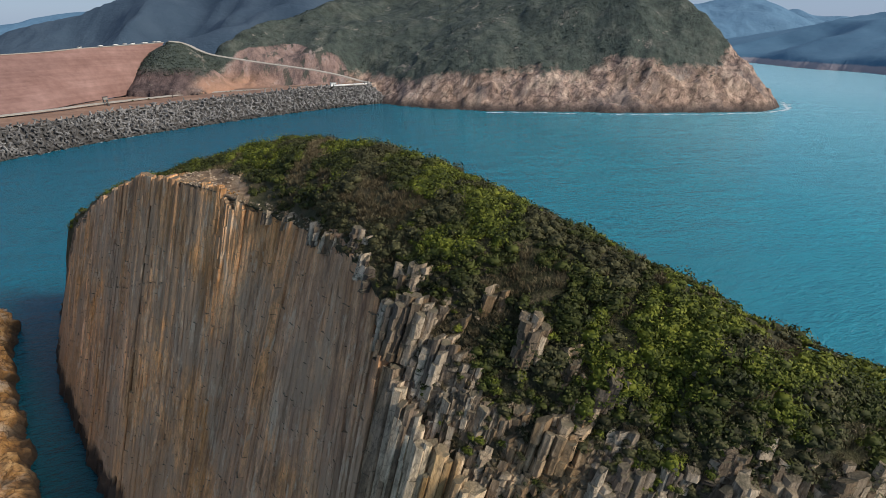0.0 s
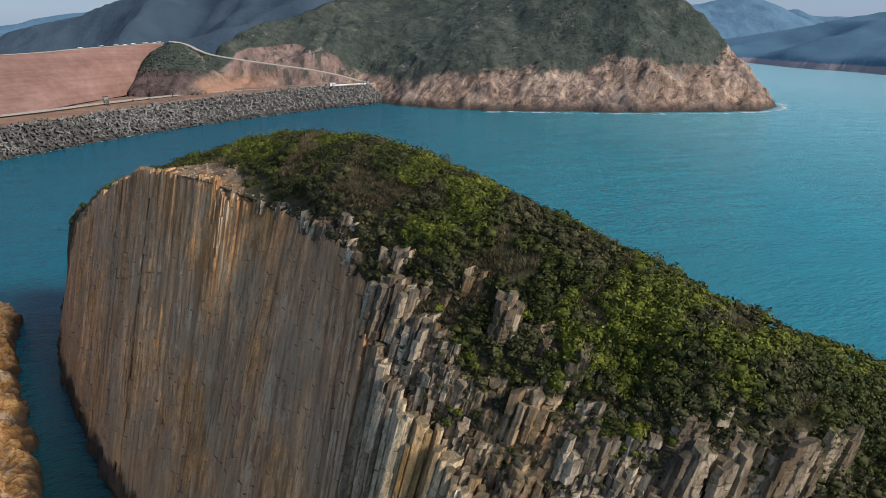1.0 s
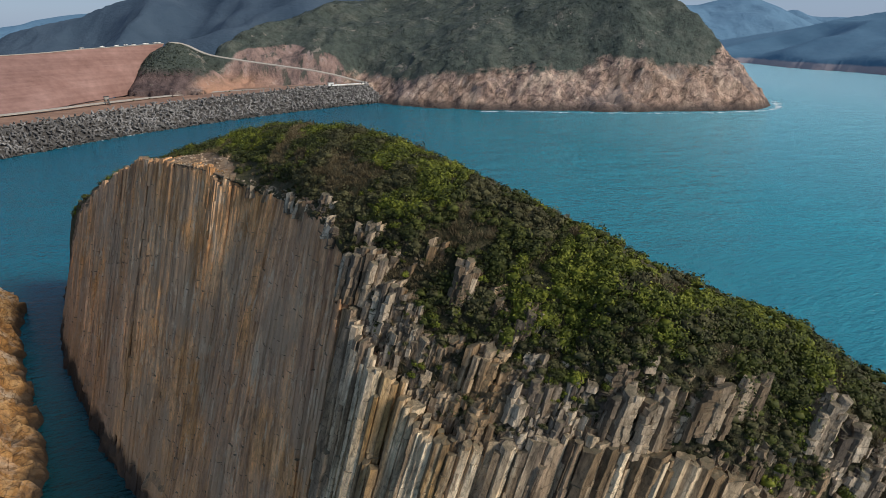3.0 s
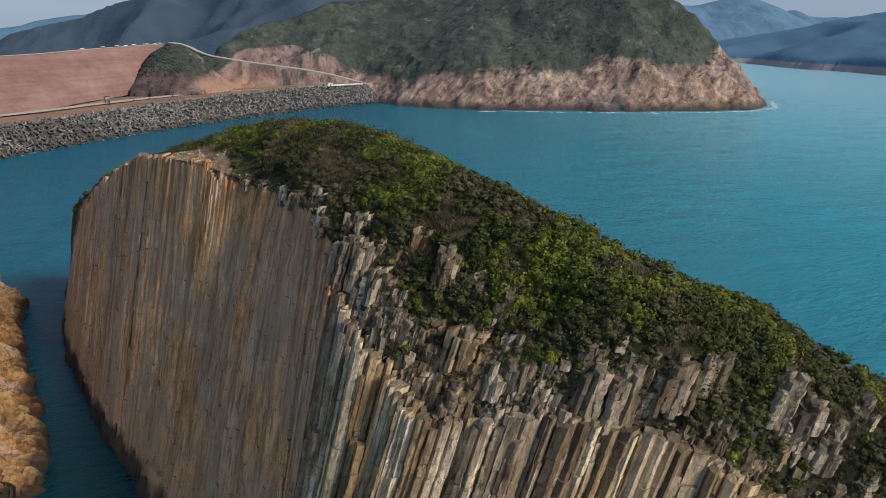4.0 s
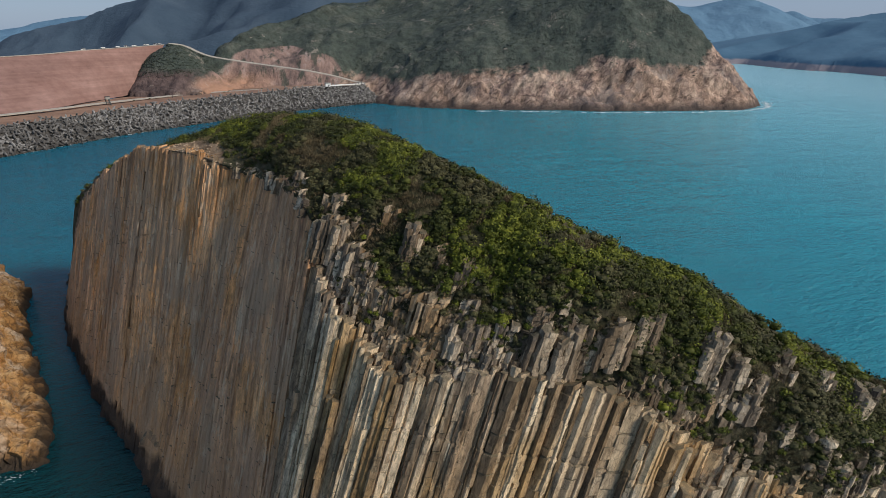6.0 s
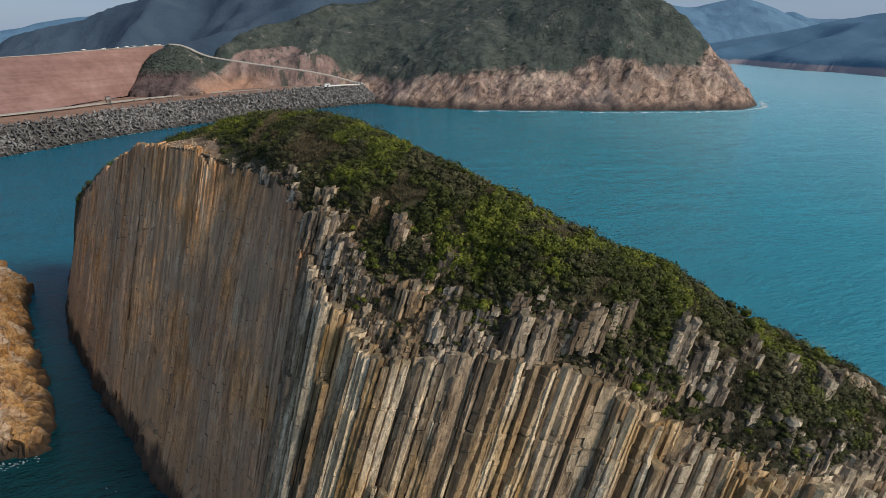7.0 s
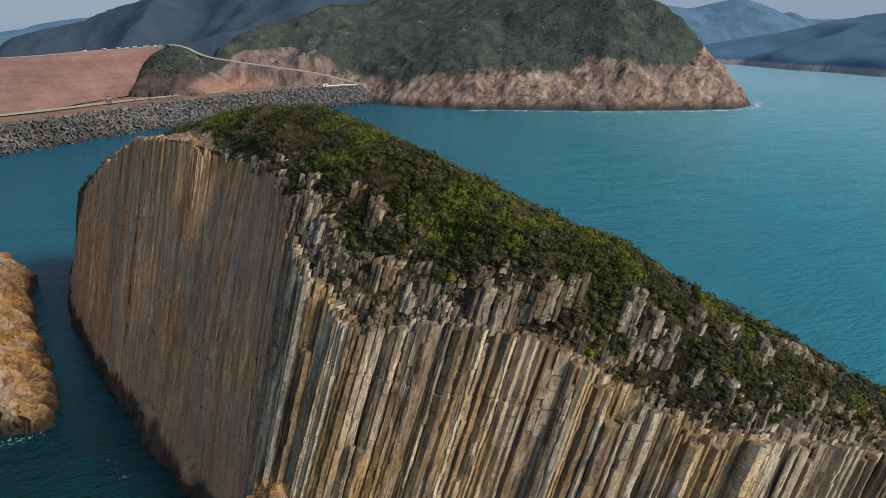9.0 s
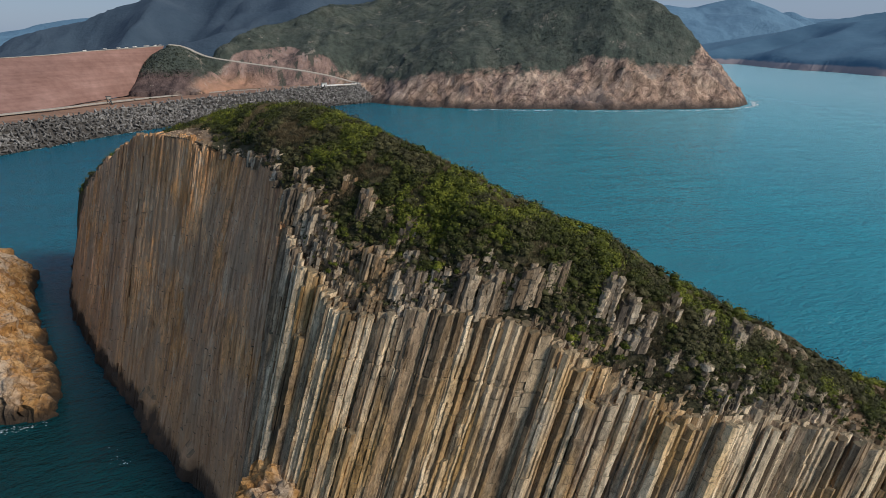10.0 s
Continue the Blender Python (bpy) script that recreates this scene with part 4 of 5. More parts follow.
def build_outcrop(x, y, z, wide, deep, face, out=0.15):
    """A block of broken columns that stands out of the slope, one stout column that bears the others."""
    uv = np.array([x - LEAN_X * z, y - LEAN_Y * z])
    foot, nrm = wall_line(S_FINE)
    n = nrm[np.argmin(((foot - uv) ** 2).sum(1))]
    n = n + np.array([0.15, -0.5])
    n /= np.hypot(*n)
    along, first = np.array([-n[1], n[0]]), None
    step = 0.82
    spots = [(i * step, j * step * 0.8) for i in range(-8, 9) for j in range(-4, 5)]
    spots = [q for q in spots if (q[0] / wide) ** 2 + (q[1] / deep) ** 2 < 1.05]
    for a, b in sorted(spots, key=lambda q: q[0] ** 2 + q[1] ** 2):
        a, b = a + rng.uniform(-0.15, 0.15), b + rng.uniform(-0.12, 0.12)
        px, py = uv + along * a + n * (b + out)
        edge = (a / wide) ** 2 + max(0.0, b / deep) ** 2
        top = z + rng.choice([0.25, 0.1, -0.15, -0.5]) - rng.choice([0.2, 0.6, 1.0, 1.8]) * edge
        turn = math.atan2(n[1], n[0]) + rng.uniform(-0.35, 0.35)
        soil = soil_height(px + LEAN_X * z, py + LEAN_Y * z)
        if top < soil - 0.3:
            continue
        low = min(z - face - 1.0, soil - 1.2)
        vs, fs = column_mesh(px, py, rng.choice([0.5, 0.58, 0.68]), low, top, rng.choice([0.6, 0.9, 1.4]), 0.11, rng.choice([5, 6]), None, turn, 0.45, worn=0.07)
        ob = solid("column" if first else "outcrop", vs, fs, OUTCROP, first or STACK)
        first = first or ob


for block in (
    (0.65, 47.1, 56.1, 3.1, 1.3, 5.5), (-3.3, 48.9, 59, 2.6, 0.9, 5, -0.9), (-8.6, 59.7, 62.3, 1.3, 0.7, 1.5),
    (-2.8, 53.7, 60.7, 2.4, 0.8, 1.5), (5, 49, 60.2, 1.2, 0.8, 1.8), (8.5, 45.6, 59.1, 1.4, 0.9, 2.9), (11.9, 44.1, 57.2, 1, 0.8, 2.2),
    (15, 41.9, 56.4, 1.6, 0.9, 2.2), (7.7, 44.6, 54.8, 1.5, 0.8, 1.6), (10.6, 42.7, 54.1, 1.2, 0.7, 1.6), (4.9, 42.3, 49.5, 1.4, 0.8, 1.5),
    (10.2, 40, 52.1, 1.8, 1, 3), (14.5, 37.6, 50.1, 2.4, 1.1, 3.2), (9.9, 37.4, 46.5, 2, 1.1, 3.2), (23, 35.7, 50.3, 1.6, 0.9, 2.9),
    (17.8, 36.1, 47.7, 1.5, 0.8, 2.2), (26.3, 35.5, 50.6, 1.5, 0.9, 2.9), (31.7, 35.6, 51, 2.2, 1, 3.2), (35.2, 36.7, 51.7, 1.5, 0.8, 2.2),
    (12.3, 35.6, 44.6, 1.5, 0.8, 2.2), (42.8, 35.9, 49.4, 1.4, 0.9, 2.3), (40.5, 35.8, 46.2, 2, 0.9, 2.6), (45.3, 35.5, 46.6, 1.6, 0.9, 2.4),
    (51.8, 36.8, 45.8, 1.6, 0.9, 2.2), (56.5, 36.4, 43.5, 1.9, 1, 2.2), (61, 35.4, 41.9, 1.9, 0.9, 2), (53.6, 34.2, 40.8, 1.7, 0.9, 1.9), (46.8, 34, 42.7, 1.6, 0.9, 1.9),
):
    build_outcrop(*block)


# ---------- boulders and rubble ----------
def lump(seed, squash=0.75, cuts=1):
    """A rough faceted stone of radius about 1."""
    bm = bmesh.new()
    bmesh.ops.create_icosphere(bm, subdivisions=cuts, radius=1.0)
    r = np.random.default_rng(seed)
    planes = [Vector(r.normal(size=3)).normalized() for _ in range(6)]
    for p in bm.verts:
        for n in planes:
            over = p.co.dot(n) - 0.62
            if over > 0:
                p.co -= n * over * 0.9
        p.co *= 1 + r.uniform(-0.12, 0.12)
        p.co.z *= squash
    vs = np.array([p.co[:] for p in bm.verts])
    fs = [tuple(q.index for q in f.verts) for f in bm.faces]
    bm.free()
    return vs, fs


LUMPS = [lump(k, 0.6 + 0.08 * k, 2) for k in range(5)]
SMALL_LUMPS = [lump(20 + k, 0.7, 1) for k in range(5)]
BOULDER_DATA = [mesh_data("boulder", vs, fs, OUTCROP) for vs, fs in LUMPS]
for i in range(35, 125):
    s, t = rng.uniform(15.8, 18.6), rng.uniform(0.05, 0.6)
    if i > 60:
        s, t = rng.uniform(9.0, 14.5), rng.uniform(0.05, 0.5)
    if i > 88:
        s, t = rng.uniform(16.3, 18.0), rng.uniform(0.7, 1.0)
    x, y, z = slope_point([s], [t])[0]
    r = rng.choice([0.4, 0.6, 0.9, 1.2], p=[0.5, 0.35, 0.12, 0.03]) * (1.3 if i > 88 else 0.55 if i > 60 else 1)
    z = z + (0.25 if i > 88 else 0)
    ob = new("boulder", BOULDER_DATA[i % 5])
    ob.matrix_world = Matrix.LocRotScale((x, y, z + 0.1 * r), Euler((rng.uniform(-0.5, 0.5), rng.uniform(-0.5, 0.5), rng.uniform(0, 6.3))), (r, r * rng.uniform(0.7, 1.2), r))
    tagged(ob, "pale grey boulder lying on the scrubby rock slope", "boulder", "boulders on the stack")


def scatter_stones(n, s0, s1, t0, t1, r0, r1, name, material, label):
    k = Joined()
    s, t = rng.uniform(s0, s1, n), rng.uniform(t0, t1, n)
    p = slope_point(s, t)
    for i in range(n):
        vs, fs = SMALL_LUMPS[i % 5]
        a, r = rng.uniform(0, 6.28), rng.uniform(r0, r1)
        c, d = math.cos(a), math.sin(a)
        k.add(np.stack([(vs[:, 0] * c - vs[:, 1] * d) * r, (vs[:, 0] * d + vs[:, 1] * c) * r, vs[:, 2] * r], 1) + p[i], fs)
    return tagged(k.solid(name, material), label, "rubble", kind="stuff")


scatter_stones(600, 8.8, 19.0, 0.0, 0.5, 0.14, 0.42, "rubble", OUTCROP, "broken pale rock rubble scattered between the shrubs")
scatter_stones(900, 3.0, 5.5, 0.0, 0.8, 0.10, 0.32, "rubble", ORANGE, "tan stones on bare reddish ground by the rim")
scatter_stones(700, 1.0, 7.7, -0.003, 0.07, 0.08, 0.3, "rubble", OUTCROP, "crumbling pale stones along the rim of the wall")


# ---------- scrub ----------
def leaf_green(name, dark, mid, light):
    k = Mat(name, 0.75, 0.25)
    isl = k.add("ShaderNodeNewGeometry").outputs["Random Per Island"]
    big = k.noise(0.25, 3, 0.5)
    f = k.math("ADD", k.math("MULTIPLY", isl, 0.2), k.math("ADD", k.math("MULTIPLY", big, 0.4), k.math("MULTIPLY", k.noise(0.8, 2, 0.5), 0.65)))
    k.colour(k.ramp(f, [(0.40, dark), (0.60, mid), (0.84, light)]))
    k.b.inputs["Transmission Weight"].default_value = 0.0
    return k.m


GREENS = [
    leaf_green("dark_green_leaves", (0.009, 0.011, 0.002), (0.032, 0.037, 0.006), (0.081, 0.088, 0.014)),
    leaf_green("bright_green_leaves", (0.016, 0.022, 0.003), (0.065, 0.077, 0.007), (0.194, 0.201, 0.021)),
    leaf_green("olive_leaves", (0.016, 0.015, 0.005), (0.048, 0.045, 0.016), (0.101, 0.092, 0.037)),
    leaf_green("dry_grass_blades", (0.053, 0.039, 0.019), (0.106, 0.079, 0.040), (0.194, 0.154, 0.084)),
]


def leaf_quads(centres, normals, size, r, narrow=0.55):
    """Small leaf-like quads at the centres, turned by the normals."""
    n = len(centres)
    a = np.cross(normals, r.normal(size=(n, 3)))
    a /= np.linalg.norm(a, axis=1)[:, None] + 1e-9
    b = np.cross(normals, a)
    s = (size * np.ones(n) * r.uniform(0.6, 1.3, n))[:, None]
    v = np.stack([centres - a * s, centres - b * s * narrow, centres + a * s, centres + b * s * narrow], 1).reshape(-1, 3)
    return v, np.arange(4 * n).reshape(n, 4)


def shrub_leaves(points, radii, leaves, size, r, grass=False):
    """Leaves of many shrubs at once: each a lumpy low dome with gaps."""
    n = len(points)
    d = r.normal(size=(n, leaves, 3))
    d /= np.linalg.norm(d, axis=2)[:, :, None]
    d[:, :, 2] = np.abs(d[:, :, 2]) * 1.05 - 0.12
    lobes = 1 + 0.22 * np.sin(d[:, :, 0] * 5 + r.uniform(0, 6.28, (n, 1))) * np.cos(d[:, :, 1] * 5 + r.uniform(0, 6.28, (n, 1)))
    reach = radii[:, None] * lobes * r.uniform(0.55, 0.86, (n, leaves))
    c = points[:, None, :] + d * reach[:, :, None] * np.array([1, 1, 0.85])
    nor = d + r.normal(size=d.shape) * 0.32
    nor /= np.linalg.norm(nor, axis=2)[:, :, None]
    if grass:
        c = points[:, None, :] + d * reach[:, :, None] * np.array([0.7, 0.7, 0.5])
        side = np.cross(d, r.normal(size=d.shape))
        a = d + np.array([0, 0, 1.1])
        a /= np.linalg.norm(a, axis=2)[:, :, None]
        side /= np.linalg.norm(side, axis=2)[:, :, None] + 1e-9
        s = size * 1.9 * r.uniform(0.6, 1.3, (n, leaves, 1))
        v = np.stack([c - a * s - side * 0.03, c - a * s + side * 0.03, c + a * s + side * 0.012, c + a * s - side * 0.012], 2).reshape(-1, 3)
        return v, np.arange(len(v)).reshape(-1, 4)
    return leaf_quads(c.reshape(-1, 3), nor.reshape(-1, 3), size * np.repeat(np.clip(radii / 0.8, 0.8, 1.5), leaves), r)


def scatter_scrub():
    r = np.random.default_rng(11)
    n = 41000
    at = r.uniform(np.interp(1.0, S_FINE, ARC), np.interp(19.8, S_FINE, ARC), n)
    s = np.interp(at, ARC, S_FINE)
    t = np.where(r.random(n) < 0.2, r.uniform(0, 0.3, n), r.uniform(0, 1.14, n))
    q = lerp_table(STATIONS, s)
    width = np.hypot(q[:, 3] - q[:, 0] - LEAN_X * q[:, 2], q[:, 4] - q[:, 1] - LEAN_Y * q[:, 2])
    keep = r.random(n) < width / 34.0
    s, t = s[keep], t[keep]
    p = slope_point(s, t)
    patch = fbm(p, 6.0, 3)
    # thin on the rocky lower slope and on the bare west rim, closed above
    cover = np.clip((t - 0.12) * 3.2, 0, 1)
    east = np.clip((s - 8.0) / 1.0, 0, 1)
    rimline = np.clip(1 - t * 12, 0, 1)
    dens = east * (0.58 + 0.85 * cover + 0.3 * rimline) + (1 - east) * np.clip(0.25 + 1.2 * t, 0, 1)
    bare = np.clip(1 - np.abs(s - 4.6) / 1.6, 0, 1) * np.clip(1.25 - t * 1.1, 0, 1)
    tip = np.clip((4.3 - s) / 1.0, 0, 1)
    end = np.clip((s - 17.6) / 1.5, 0, 1)
    dens = dens - 0.95 * bare - 0.75 * tip - 0.55 * end + 0.32 * patch
    dens = np.maximum(dens, 0.9 * east * (1 - 0.6 * end))
    rock = rock_top(p) - p[:, 2]
    reach = np.interp(s, (5.3, 7.5, 8.5, 9.5, 11, 12, 13, 14, 15, 19.4), ROCKY)
    bare_rock = np.clip((reach * 0.95 + 0.10 * patch - t) / 0.06, 0, 1)
    dens = dens * (1 - 0.1 * bare_rock) - 0.5 * np.clip(rock / 0.8, 0, 1)
    ok = r.random(len(s)) < dens
    # scrub also roots on the ledges of the broken rock
    p[:, 2] += np.clip(rock - 0.25, 0, 1.0)
    s, t, p, bare_rock = s[ok], t[ok], p[ok], bare_rock[ok]
    size = np.where(r.random(len(s)) < 0.2 * np.clip(t * 4, 0, 1), r.uniform(1.0, 1.6, len(s)), r.uniform(0.4, 0.85, len(s))) * (1 + 0.35 * np.clip((s - 9) / 5, 0, 1)) * (0.6 + 0.62 * np.clip(t * 2.5, 0, 1))
    size = size * (1 - 0.4 * np.clip((t - 0.75) / 0.2, 0, 1) * np.clip((s - 8) / 2, 0, 1))
    size = size * (1 - 0.12 * bare_rock) * np.where(r.random(len(s)) < 0.10 * (1 - bare_rock), 1.5, 1.0)
    # Bright leaves gather towards the ridge: its sunlit look is put in their colour
    kind = np.where(fbm(p + 90, 7.0, 3) + 0.75 * (t - 0.5) > 0.12, 1, 0)
    kind = np.where(fbm(p + 160, 5.0, 3) > 0.24, 2, kind)
    dry = fbm(p + 220, 4.0, 2) - 0.5 * np.abs(t - 0.4) + 0.12 * np.clip((s - 12) / 3, 0, 1)
    kind = np.where((t < 0.34) & (s > 8.5) & (r.random(len(s)) < 0.4), 2, kind)
    kind = np.where((dry > 0.34) | (r.random(len(s)) < 0.04 + 0.2 * (t < 0.3)), 3, kind)
    for k, label in enumerate(("dense dark green low scrub on the stack's top", "low shrubs along the ridge, bright green with painted-in sunlight", "grey-olive low scrub among the rocks", "dry straw-coloured grass tufts among the scrub")):
        m = kind == k
        base = p[m] + np.array([0, 0, 0.05])
        v, f = shrub_leaves(base, size[m], 66 if k < 3 else 34, 0.116, r, k == 3)
        if k < 3:
            core_v, core_f = SMALL_LUMPS[k]
            tri = np.array(core_f)
            cv = (core_v[None] * np.minimum(size[m] * 0.64, 0.95)[:, None, None] + base[:, None, :]).reshape(-1, 3)
            cf = (tri[None] + (np.arange(m.sum()) * len(core_v))[:, None, None]).reshape(-1, 3)
            inner = new("scrub", big_mesh("scrub", cv, cf, GREENS[k], True))
            tagged(inner, "dense inner foliage of the low scrub", "scrub", kind="stuff")
        ob = new("scrub" if k < 3 else "grass", big_mesh("scrub", v, f, GREENS[k]))
        tagged(ob, label, "scrub" if k < 3 else "grass", kind="stuff")


scatter_scrub()


def build_shrub_kind(seed, green):
    """One bush: short stems and a crown of leaves, its base at the origin."""
    r = np.random.default_rng(seed)
    root = new("shrub")
    v, f = shrub_leaves(np.array([[0, 0, 0.25], [0.35, 0.1, 0.15], [-0.3, 0.2, 0.2]]), np.array([0.75, 0.5, 0.55]), 90, 0.15, r)
    crown = new("crown", big_mesh("crown", v, f, GREENS[green]))
    crown.parent = root
    k = Joined()
    for i in range(5):
        a = r.uniform(0, 6.28)
        dx, dy, w = math.cos(a), math.sin(a), 0.035
        ring = [(w, 0), (-w * 0.5, w * 0.87), (-w * 0.5, -w * 0.87)]
        k.add([(x, y, -0.3) for x, y in ring] + [(x * 0.5 + dx * 0.3, y * 0.5 + dy * 0.3, 0.6) for x, y in ring], [(0, 1, 4, 3), (1, 2, 5, 4), (2, 0, 3, 5), (3, 4, 5)])
    k.solid("stem", SOIL, root)
    return tagged(root, "bright green leafy bush rooted between grey rocks" if green == 1 else "dark green leafy bush rooted between grey rocks", "shrub", "bushes on the rock slope")


shrub_kinds = [build_shrub_kind(5, 1), build_shrub_kind(6, 1), build_shrub_kind(7, 0)]
for i in range(170):
    s, t = rng.uniform(8.6, 18.8), rng.uniform(0.0, 0.48)
    x, y, z = slope_point([s], [t])[0]
    size = rng.uniform(0.5, 1.15)
    m = Matrix.LocRotScale((x, y, z), Euler((0, 0, rng.uniform(0, 6.28))), None)
    src = shrub_kinds[i % 3]
    if i < 3:
        src.matrix_world = m
    else:
        ob = copy_thing(src, m)
        ob.scale = (size, size, size * rng.uniform(0.8, 1.2))


# ---------- weathered buttress low on the wall ----------
def build_buttress():
    v, f = lump(77, 1.25, 4)
    v = v * np.array([7.4, 4.2, 7.5])
    v = v + np.array([-7.2, 33.9, 12.0]) + (v / 6.0) * (1.1 * fbm(v, 2.2, 4))[:, None]
    return solid("buttress", v, f, ORANGE, STACK, False, "orange weathered rock buttress")


build_buttress()
# ---------- concrete breakwater blocks ----------
def prism(a, b, ra, rb, sides=6):
    """A tapered prism from a to b."""
    a, b = Vector(a), Vector(b)
    w = (b - a).normalized()
    x = w.orthogonal().normalized()
    y = w.cross(x)
    vs = [a + (x * math.cos(k) + y * math.sin(k)) * ra for k in np.arange(sides) * 2 * math.pi / sides]
    vs += [b + (x * math.cos(k) + y * math.sin(k)) * rb for k in np.arange(sides) * 2 * math.pi / sides]
    fs = [(j, (j + 1) % sides, sides + (j + 1) % sides, sides + j) for j in range(sides)]
    fs += [tuple(range(sides))[::-1], tuple(range(sides, 2 * sides))]
    return np.array([v[:] for v in vs]), fs


def dolos_shape():
    k = Joined()
    k.add(*prism((0, 0, -1.5), (0, 0, 1.5), 0.6, 0.6))
    for z, d in ((-1.5, Vector((1, 0, 0))), (1.5, Vector((0, 1, 0)))):
        c = Vector((0, 0, z))
        k.add(*prism(c, c + d * 1.9, 0.66, 0.45, 5))
        k.add(*prism(c, c - d * 1.9, 0.66, 0.45, 5))
    return np.concatenate(k.v) * 1.2, k.f


def dolos_concrete():
    k = Mat("sea_worn_concrete", 0.95, 0.2)
    rnd = k.math("ADD", k.math("MULTIPLY", k.add("ShaderNodeObjectInfo").outputs["Random"], 0.5), k.math("MULTIPLY", k.add("ShaderNodeNewGeometry").outputs["Random Per Island"], 0.5))
    c = k.ramp(rnd, [(0.1, (0.062, 0.058, 0.055)), (0.6, (0.140, 0.131, 0.122)), (0.95, (0.28, 0.265, 0.25))])
    c = k.mix(0.7, c, k.ramp(k.noise(0.9, 5, 0.6), [(0.3, 0.55), (0.65, 1.1)]), "MULTIPLY")
    wet = k.math("ADD", k.height(), k.math("MULTIPLY", k.noise(0.15, 3), -5.0))
    c = k.mix(k.ramp(k.band(wet, -2.0, 2.0), [(0.0, 0.9), (1.0, 0.0)]), c, (0.045, 0.04, 0.035))
    return k.colour(c).m


def build_dolosse():
    r = np.random.default_rng(21)
    mat = dolos_concrete()
    vs, fs = dolos_shape()
    data = mesh_data("dolos", vs, fs, mat)
    bank = bpy.data.objects["ground_breakwater"]
    n_along, n_up = 142, 10
    made, far = 0, Joined()
    for i in range(n_along):
        for j in range(n_up):
            f = (i + r.uniform(-0.5, 0.5)) / n_along * (len(BUND_TOP) - 1)
            g = np.clip((j + 0.5 + r.uniform(-0.5, 0.5)) / n_up, 0, 1)
            a, b = lerp_table(BUND_FOOT, [f])[0], lerp_table(BUND_TOP, [f])[0]
            p = a + (b - a) * (0.08 + 0.92 * g) + np.array([0, 0, 0.7 + r.uniform(0, 0.8)])
            if p[1] < 250:
                continue
            rot = Euler((r.uniform(0, 6.28), r.uniform(0, 6.28), r.uniform(0, 6.28)))
            if made < 300 and 395 < p[1] < 460 and r.random() < 0.9:
                ob = new("dolos", data)
                ob.parent = bank
                ob.matrix_world = Matrix.LocRotScale(p, rot, None)
                made += 1
            else:
                far.add(vs @ np.array(rot.to_matrix()).T + p, fs)
    tagged(far.solid("dolosse", mat), "grey concrete dolos blocks piled along the breakwater", "breakwater blocks", kind="stuff")


build_dolosse()


# ---------- hut, walls and rails by the breakwater ----------
def box(x0, x1, y0, y1, z0, z1):
    v = [(x, y, z) for z in (z0, z1) for y in (y0, y1) for x in (x0, x1)]
    return v, [(0, 2, 3, 1), (4, 5, 7, 6), (0, 1, 5, 4), (1, 3, 7, 5), (3, 2, 6, 7), (2, 0, 4, 6)]


WHITE_PAINT = plain_cover("white_wall_paint", [(0.3, (0.62, 0.60, 0.56)), (0.7, (0.80, 0.79, 0.76))], 0.6, 0.1, 0.02)
DARK_METAL = plain_cover("dark_painted_steel", [(0.3, (0.03, 0.035, 0.035)), (0.7, (0.06, 0.065, 0.065))], 2.0, 0.1, 0.01, 0.6)


def build_hut():
    hut = new("hut")
    hut.matrix_world = pose(-122, 664, 20.4, 0, 0, 25)
    solid("wall", *box(-3, 3, -2.2, 2.2, 0, 3.6), WHITE_PAINT, hut)
    solid("roof", *box(-3.5, 3.5, -2.7, 2.7, 3.6, 4.0), CONCRETE, hut)
    solid("door", *box(-0.6, 0.6, -2.28, -2.2, 0, 2.1), DARK_METAL, hut)
    solid("window", *box(1.3, 2.3, -2.28, -2.2, 1.1, 2.1), DARK_METAL, hut)
    return tagged(hut, "small white flat-roofed hut at the end of the breakwater", "hut")


build_hut()
ribbon("wall_parapet", ((-119, 667, 21.0), (-108, 675, 21.0), (-96, 682, 21.0), (-84, 690, 21.0)), 0.8, 0.7, WHITE_PAINT, "low white parapet wall beside the road end", "wall")
ribbon("road_crest", tuple((x - 4.2, y + 2.9, z) for x, y, z in CREST), 8.0, 0.3, ROAD, "pale road along the dam crest", "road")
ribbon("trim_crest_wall", tuple((x, y, z + 0.3) for x, y, z in CREST), 0.6, 0.3, ROAD, "pale parapet along the dam crest", "parapet")


def build_gauge_house():
    g = new("gauge_house")
    g.matrix_world = pose(-321, 563, 15.0, 0, 0, 40)
    solid("cabin", *box(-2, 2, -1.6, 1.6, 2.5, 5.0), CONCRETE, g)
    solid("roof", *box(-2.4, 2.4, -2.0, 2.0, 5.0, 5.3), DARK_METAL, g)
    for x in (-1.7, 1.7):
        for y in (-1.3, 1.3):
            solid("leg", *box(x - 0.2, x + 0.2, y - 0.2, y + 0.2, -3, 2.5), DARK_METAL, g)
    vs, fs = prism((2.0, -6.0, -5.0), (0.5, -1.6, 2.5), 0.7, 0.7, 4)
    solid("stairway", vs, fs, DARK_METAL, g)
    return tagged(g, "small raised gauge house with a steep stairway beside the road", "gauge house")


build_gauge_house()

ribbon("road_hill", HILL_ROAD, 3.8, 0.5, ROAD, "pale concrete road climbing to the dam crest", "road", 0.45)

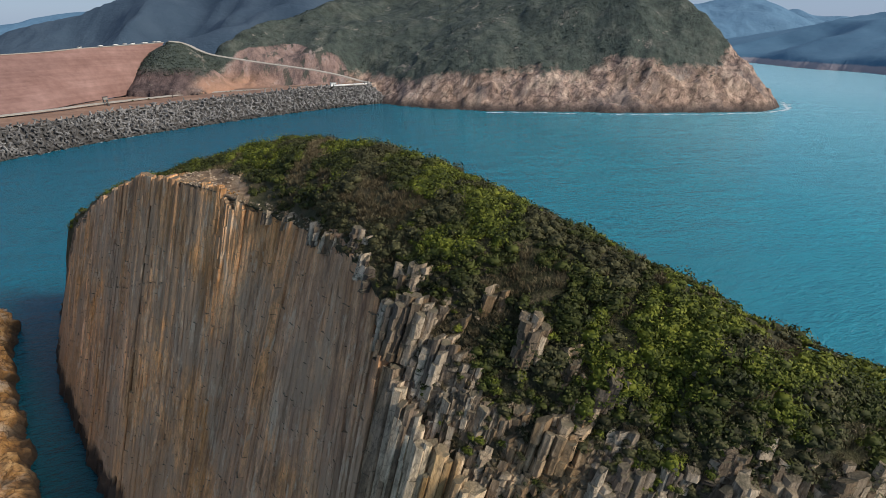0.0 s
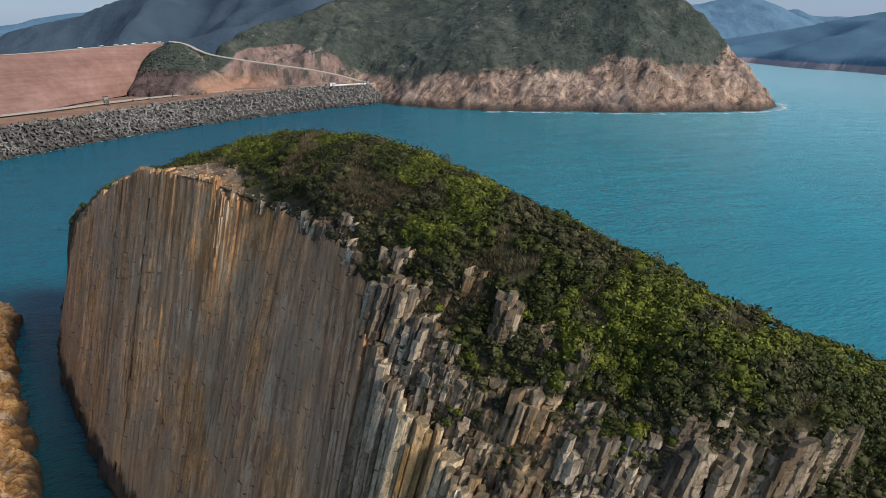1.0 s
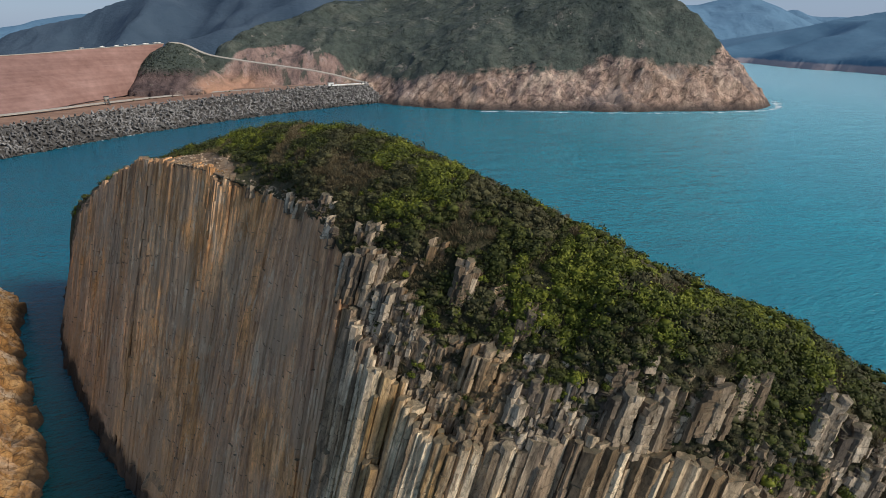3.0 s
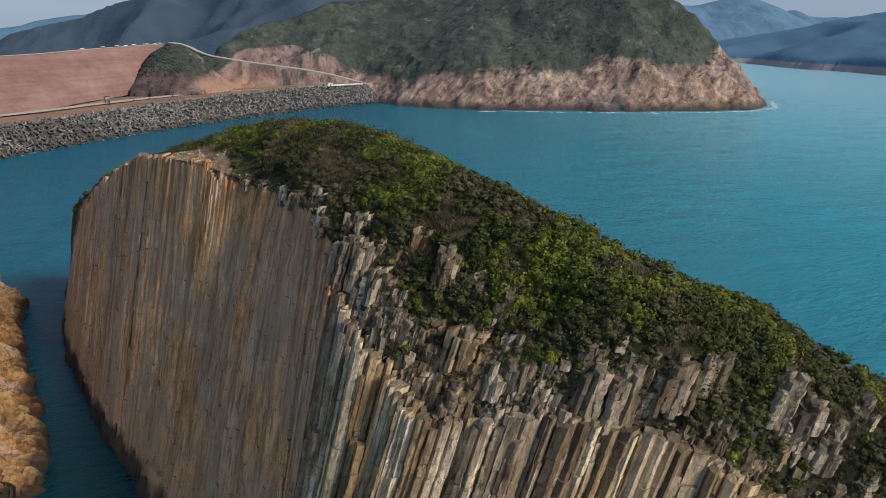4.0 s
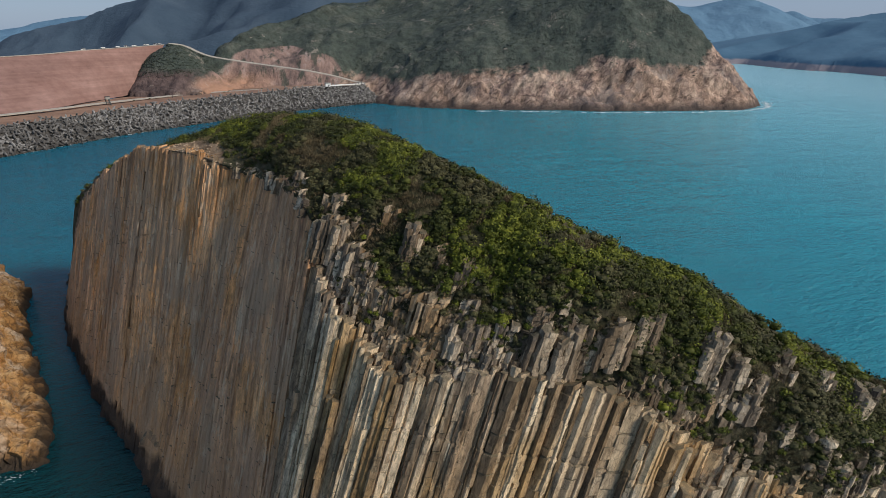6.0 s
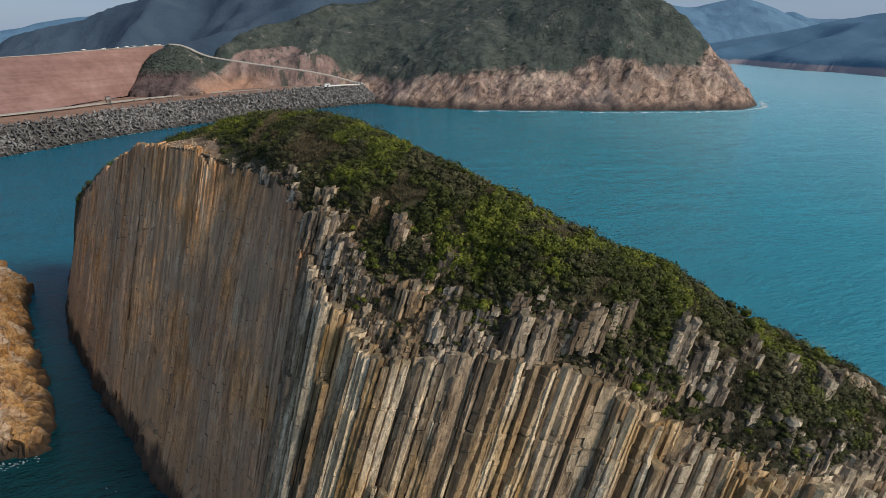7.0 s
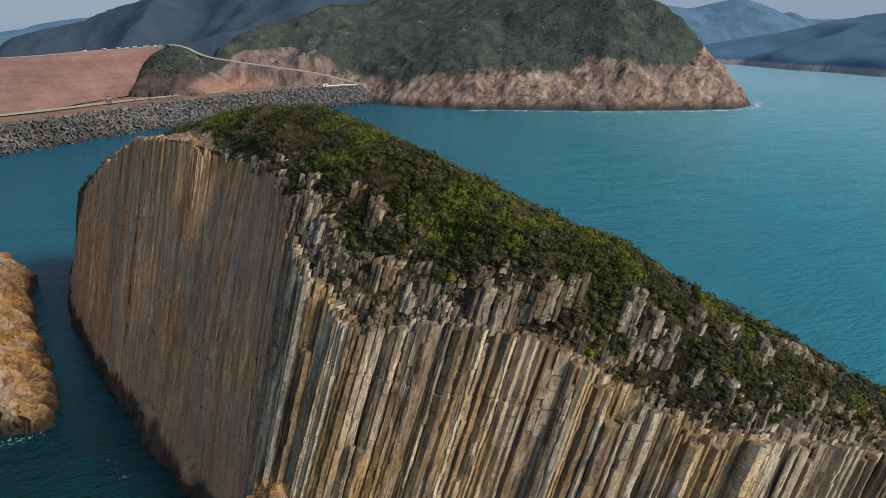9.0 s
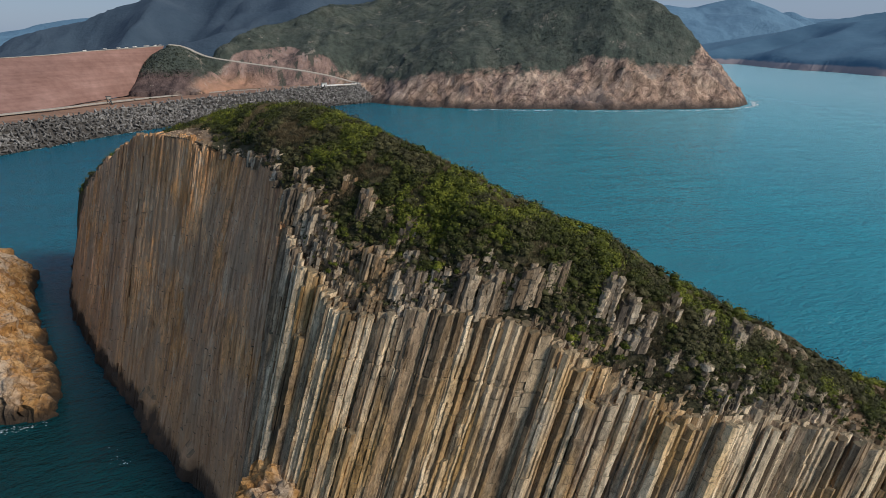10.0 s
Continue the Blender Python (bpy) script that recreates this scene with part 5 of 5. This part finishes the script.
# ---------- foam where the swell meets rock ----------
def foam_patch(line, n, out, spread, size, seed, label):
    r = np.random.default_rng(seed)
    c = lerp_table([(*p, 0) for p in line], r.uniform(0, len(line) - 1.01, n))
    k = Joined()
    for x, y, _ in c:
        a = np.arange(8) / 8 * 6.283
        rad = size * r.uniform(0.4, 1.4) * r.uniform(0.5, 1.2, 8)
        x, y, turn = x + r.normal(0, spread) + out[0], y + r.normal(0, spread) + out[1], r.uniform(-0.4, 0.4)
        px, py = np.cos(a) * rad * 2.0, np.sin(a) * rad * 0.55
        k.add(np.stack([x + px * math.cos(turn) - py * math.sin(turn), y + px * math.sin(turn) + py * math.cos(turn), np.full(8, 0.05 + r.uniform(0, 0.03))], 1), [tuple(range(8))])
    return tagged(k.solid("foam", FOAM), label, "foam", kind="stuff")


foam_patch(((45, 606), (75, 607), (112, 601), (200, 592), (264, 594), (330, 606), (366, 632), (386, 672)), 240, (1, -2.5), 1.6, 1.3, 31, "white surf along the foot of the headland")
foam_patch(((372, 640), (388, 668), (394, 690)), 18, (1, -2), 1.5, 1.5, 32, "white surf round the headland's point")
foam_patch(((-82, 66), (-76, 67), (-70, 70)), 75, (0.5, -1.0), 0.6, 0.12, 33, "thin white foam at the foot of the orange rock")


foam_patch(tuple((a[0] + (b[0] - a[0]) * 0.17, a[1] + (b[1] - a[1]) * 0.17) for a, b in zip(BUND_FOOT[1:], BUND_TOP[1:])), 260, (1.2, -1.6), 0.9, 0.55, 35, "thin white foam along the foot of the breakwater")


# ---------- scrub on the headland ----------
def headland_scrub():
    r = np.random.default_rng(41)
    x = np.concatenate([r.uniform(-420, 400, 13000), r.uniform(-350, -258, 1500)])
    y = np.concatenate([r.uniform(600, 1000, 13000), r.uniform(636, 716, 1500)])
    z = headland_height(x, y)
    p = np.stack([x, y, z], 1)
    cut = (x > -255) & (x < -118) & (z < 60)
    keep = (z > 42 + 22 * fbm(p, 60.0, 3)) & ~cut & (fbm(p, 30.0, 3) > -0.35)
    knoll = (np.hypot(x + 304, y - 676) < 52) & (z > 33)
    p = p[keep | knoll]
    size = r.uniform(0.6, 1.3, len(p))
    v0, f0 = SMALL_LUMPS[1]
    v = (v0[None] * size[:, None, None] * (r.uniform(0.7, 1.3, (len(p), 1, 3)) * np.array([1.5, 1.5, 0.34])) + p[:, None, :]).reshape(-1, 3)
    v += 0.15 * r.normal(size=v.shape)
    f = (np.array(f0)[None] + (np.arange(len(p)) * len(v0))[:, None, None]).reshape(-1, 3)
    ob = new("scrub", big_mesh("scrub", v, f, FAR_SCRUB, True))
    tagged(ob, "grey-green scrub covering the headland slopes", "scrub", kind="stuff")


# Greyed with the same painted-in haze as the headland's greens
FAR_SCRUB = leaf_green("headland_scrub", (0.040, 0.052, 0.040), (0.054, 0.068, 0.050), (0.080, 0.094, 0.066))
headland_scrub()

foam_patch(((-50, 60), (-48, 58), (-45, 56)), 12, (0, 0), 0.9, 0.09, 34, "thin wisps of foam in the channel")


# ---------- bushes along the toe road, cars by the crest ----------
for i in range(26):
    f = rng.uniform(2.2, 5.2)
    x, y, z = lerp_table(ROAD_LINE, [f])[0]
    side = rng.choice([-1, 1])
    ob = copy_thing(shrub_kinds[2], pose(x - 5 * side * 0.7 + rng.uniform(-2, 2), y + 5 * side * 0.7, z - 0.6, 0, 0, rng.uniform(0, 360)))
    k = rng.uniform(1.4, 2.6)
    ob.scale = (k, k, k * 0.9)
    tagged(ob, "dark green bush beside the road below the dam", "shrub", "bushes by the toe road")


GLASS = plain_cover("dark_car_glass", [(0.3, (0.02, 0.025, 0.03)), (0.7, (0.03, 0.035, 0.04))], 1.0, 0.0, 0.01, 0.15)
RUBBER = plain_cover("black_rubber", [(0.3, (0.015, 0.015, 0.015)), (0.7, (0.03, 0.03, 0.03))], 3.0, 0.1, 0.01, 0.8)


def build_car():
    car = new("car")
    v, f = box(-2.2, 2.2, -0.9, 0.9, 0.35, 1.0)
    solid("body", v, f, WHITE_PAINT, car)
    v = [(-1.5, -0.85, 1.0), (1.3, -0.85, 1.0), (-1.5, 0.85, 1.0), (1.3, 0.85, 1.0), (-1.1, -0.7, 1.6), (0.7, -0.7, 1.6), (-1.1, 0.7, 1.6), (0.7, 0.7, 1.6)]
    solid("cabin", v, f, GLASS, car)
    for x in (-1.35, 1.35):
        for y in (-0.85, 0.85):
            vs, fs = prism((x, y - 0.12, 0.34), (x, y + 0.12, 0.34), 0.34, 0.34, 10)
            solid("wheel", vs, fs, RUBBER, car)
    return tagged(car, "small white car parked by the dam crest road", "car", "parked cars on the crest")


first_car = build_car()
first_car.matrix_world = pose(-321, 692, 65.6, 0, 0, 58)
for i in range(9):
    f = rng.uniform(1.9, 2.97)
    x, y, z = lerp_table(CREST, [f])[0]
    copy_thing(first_car, pose(x - 3.0, y + 2.0, z + 0.7, 0, 0, 58 + rng.uniform(-6, 6)))
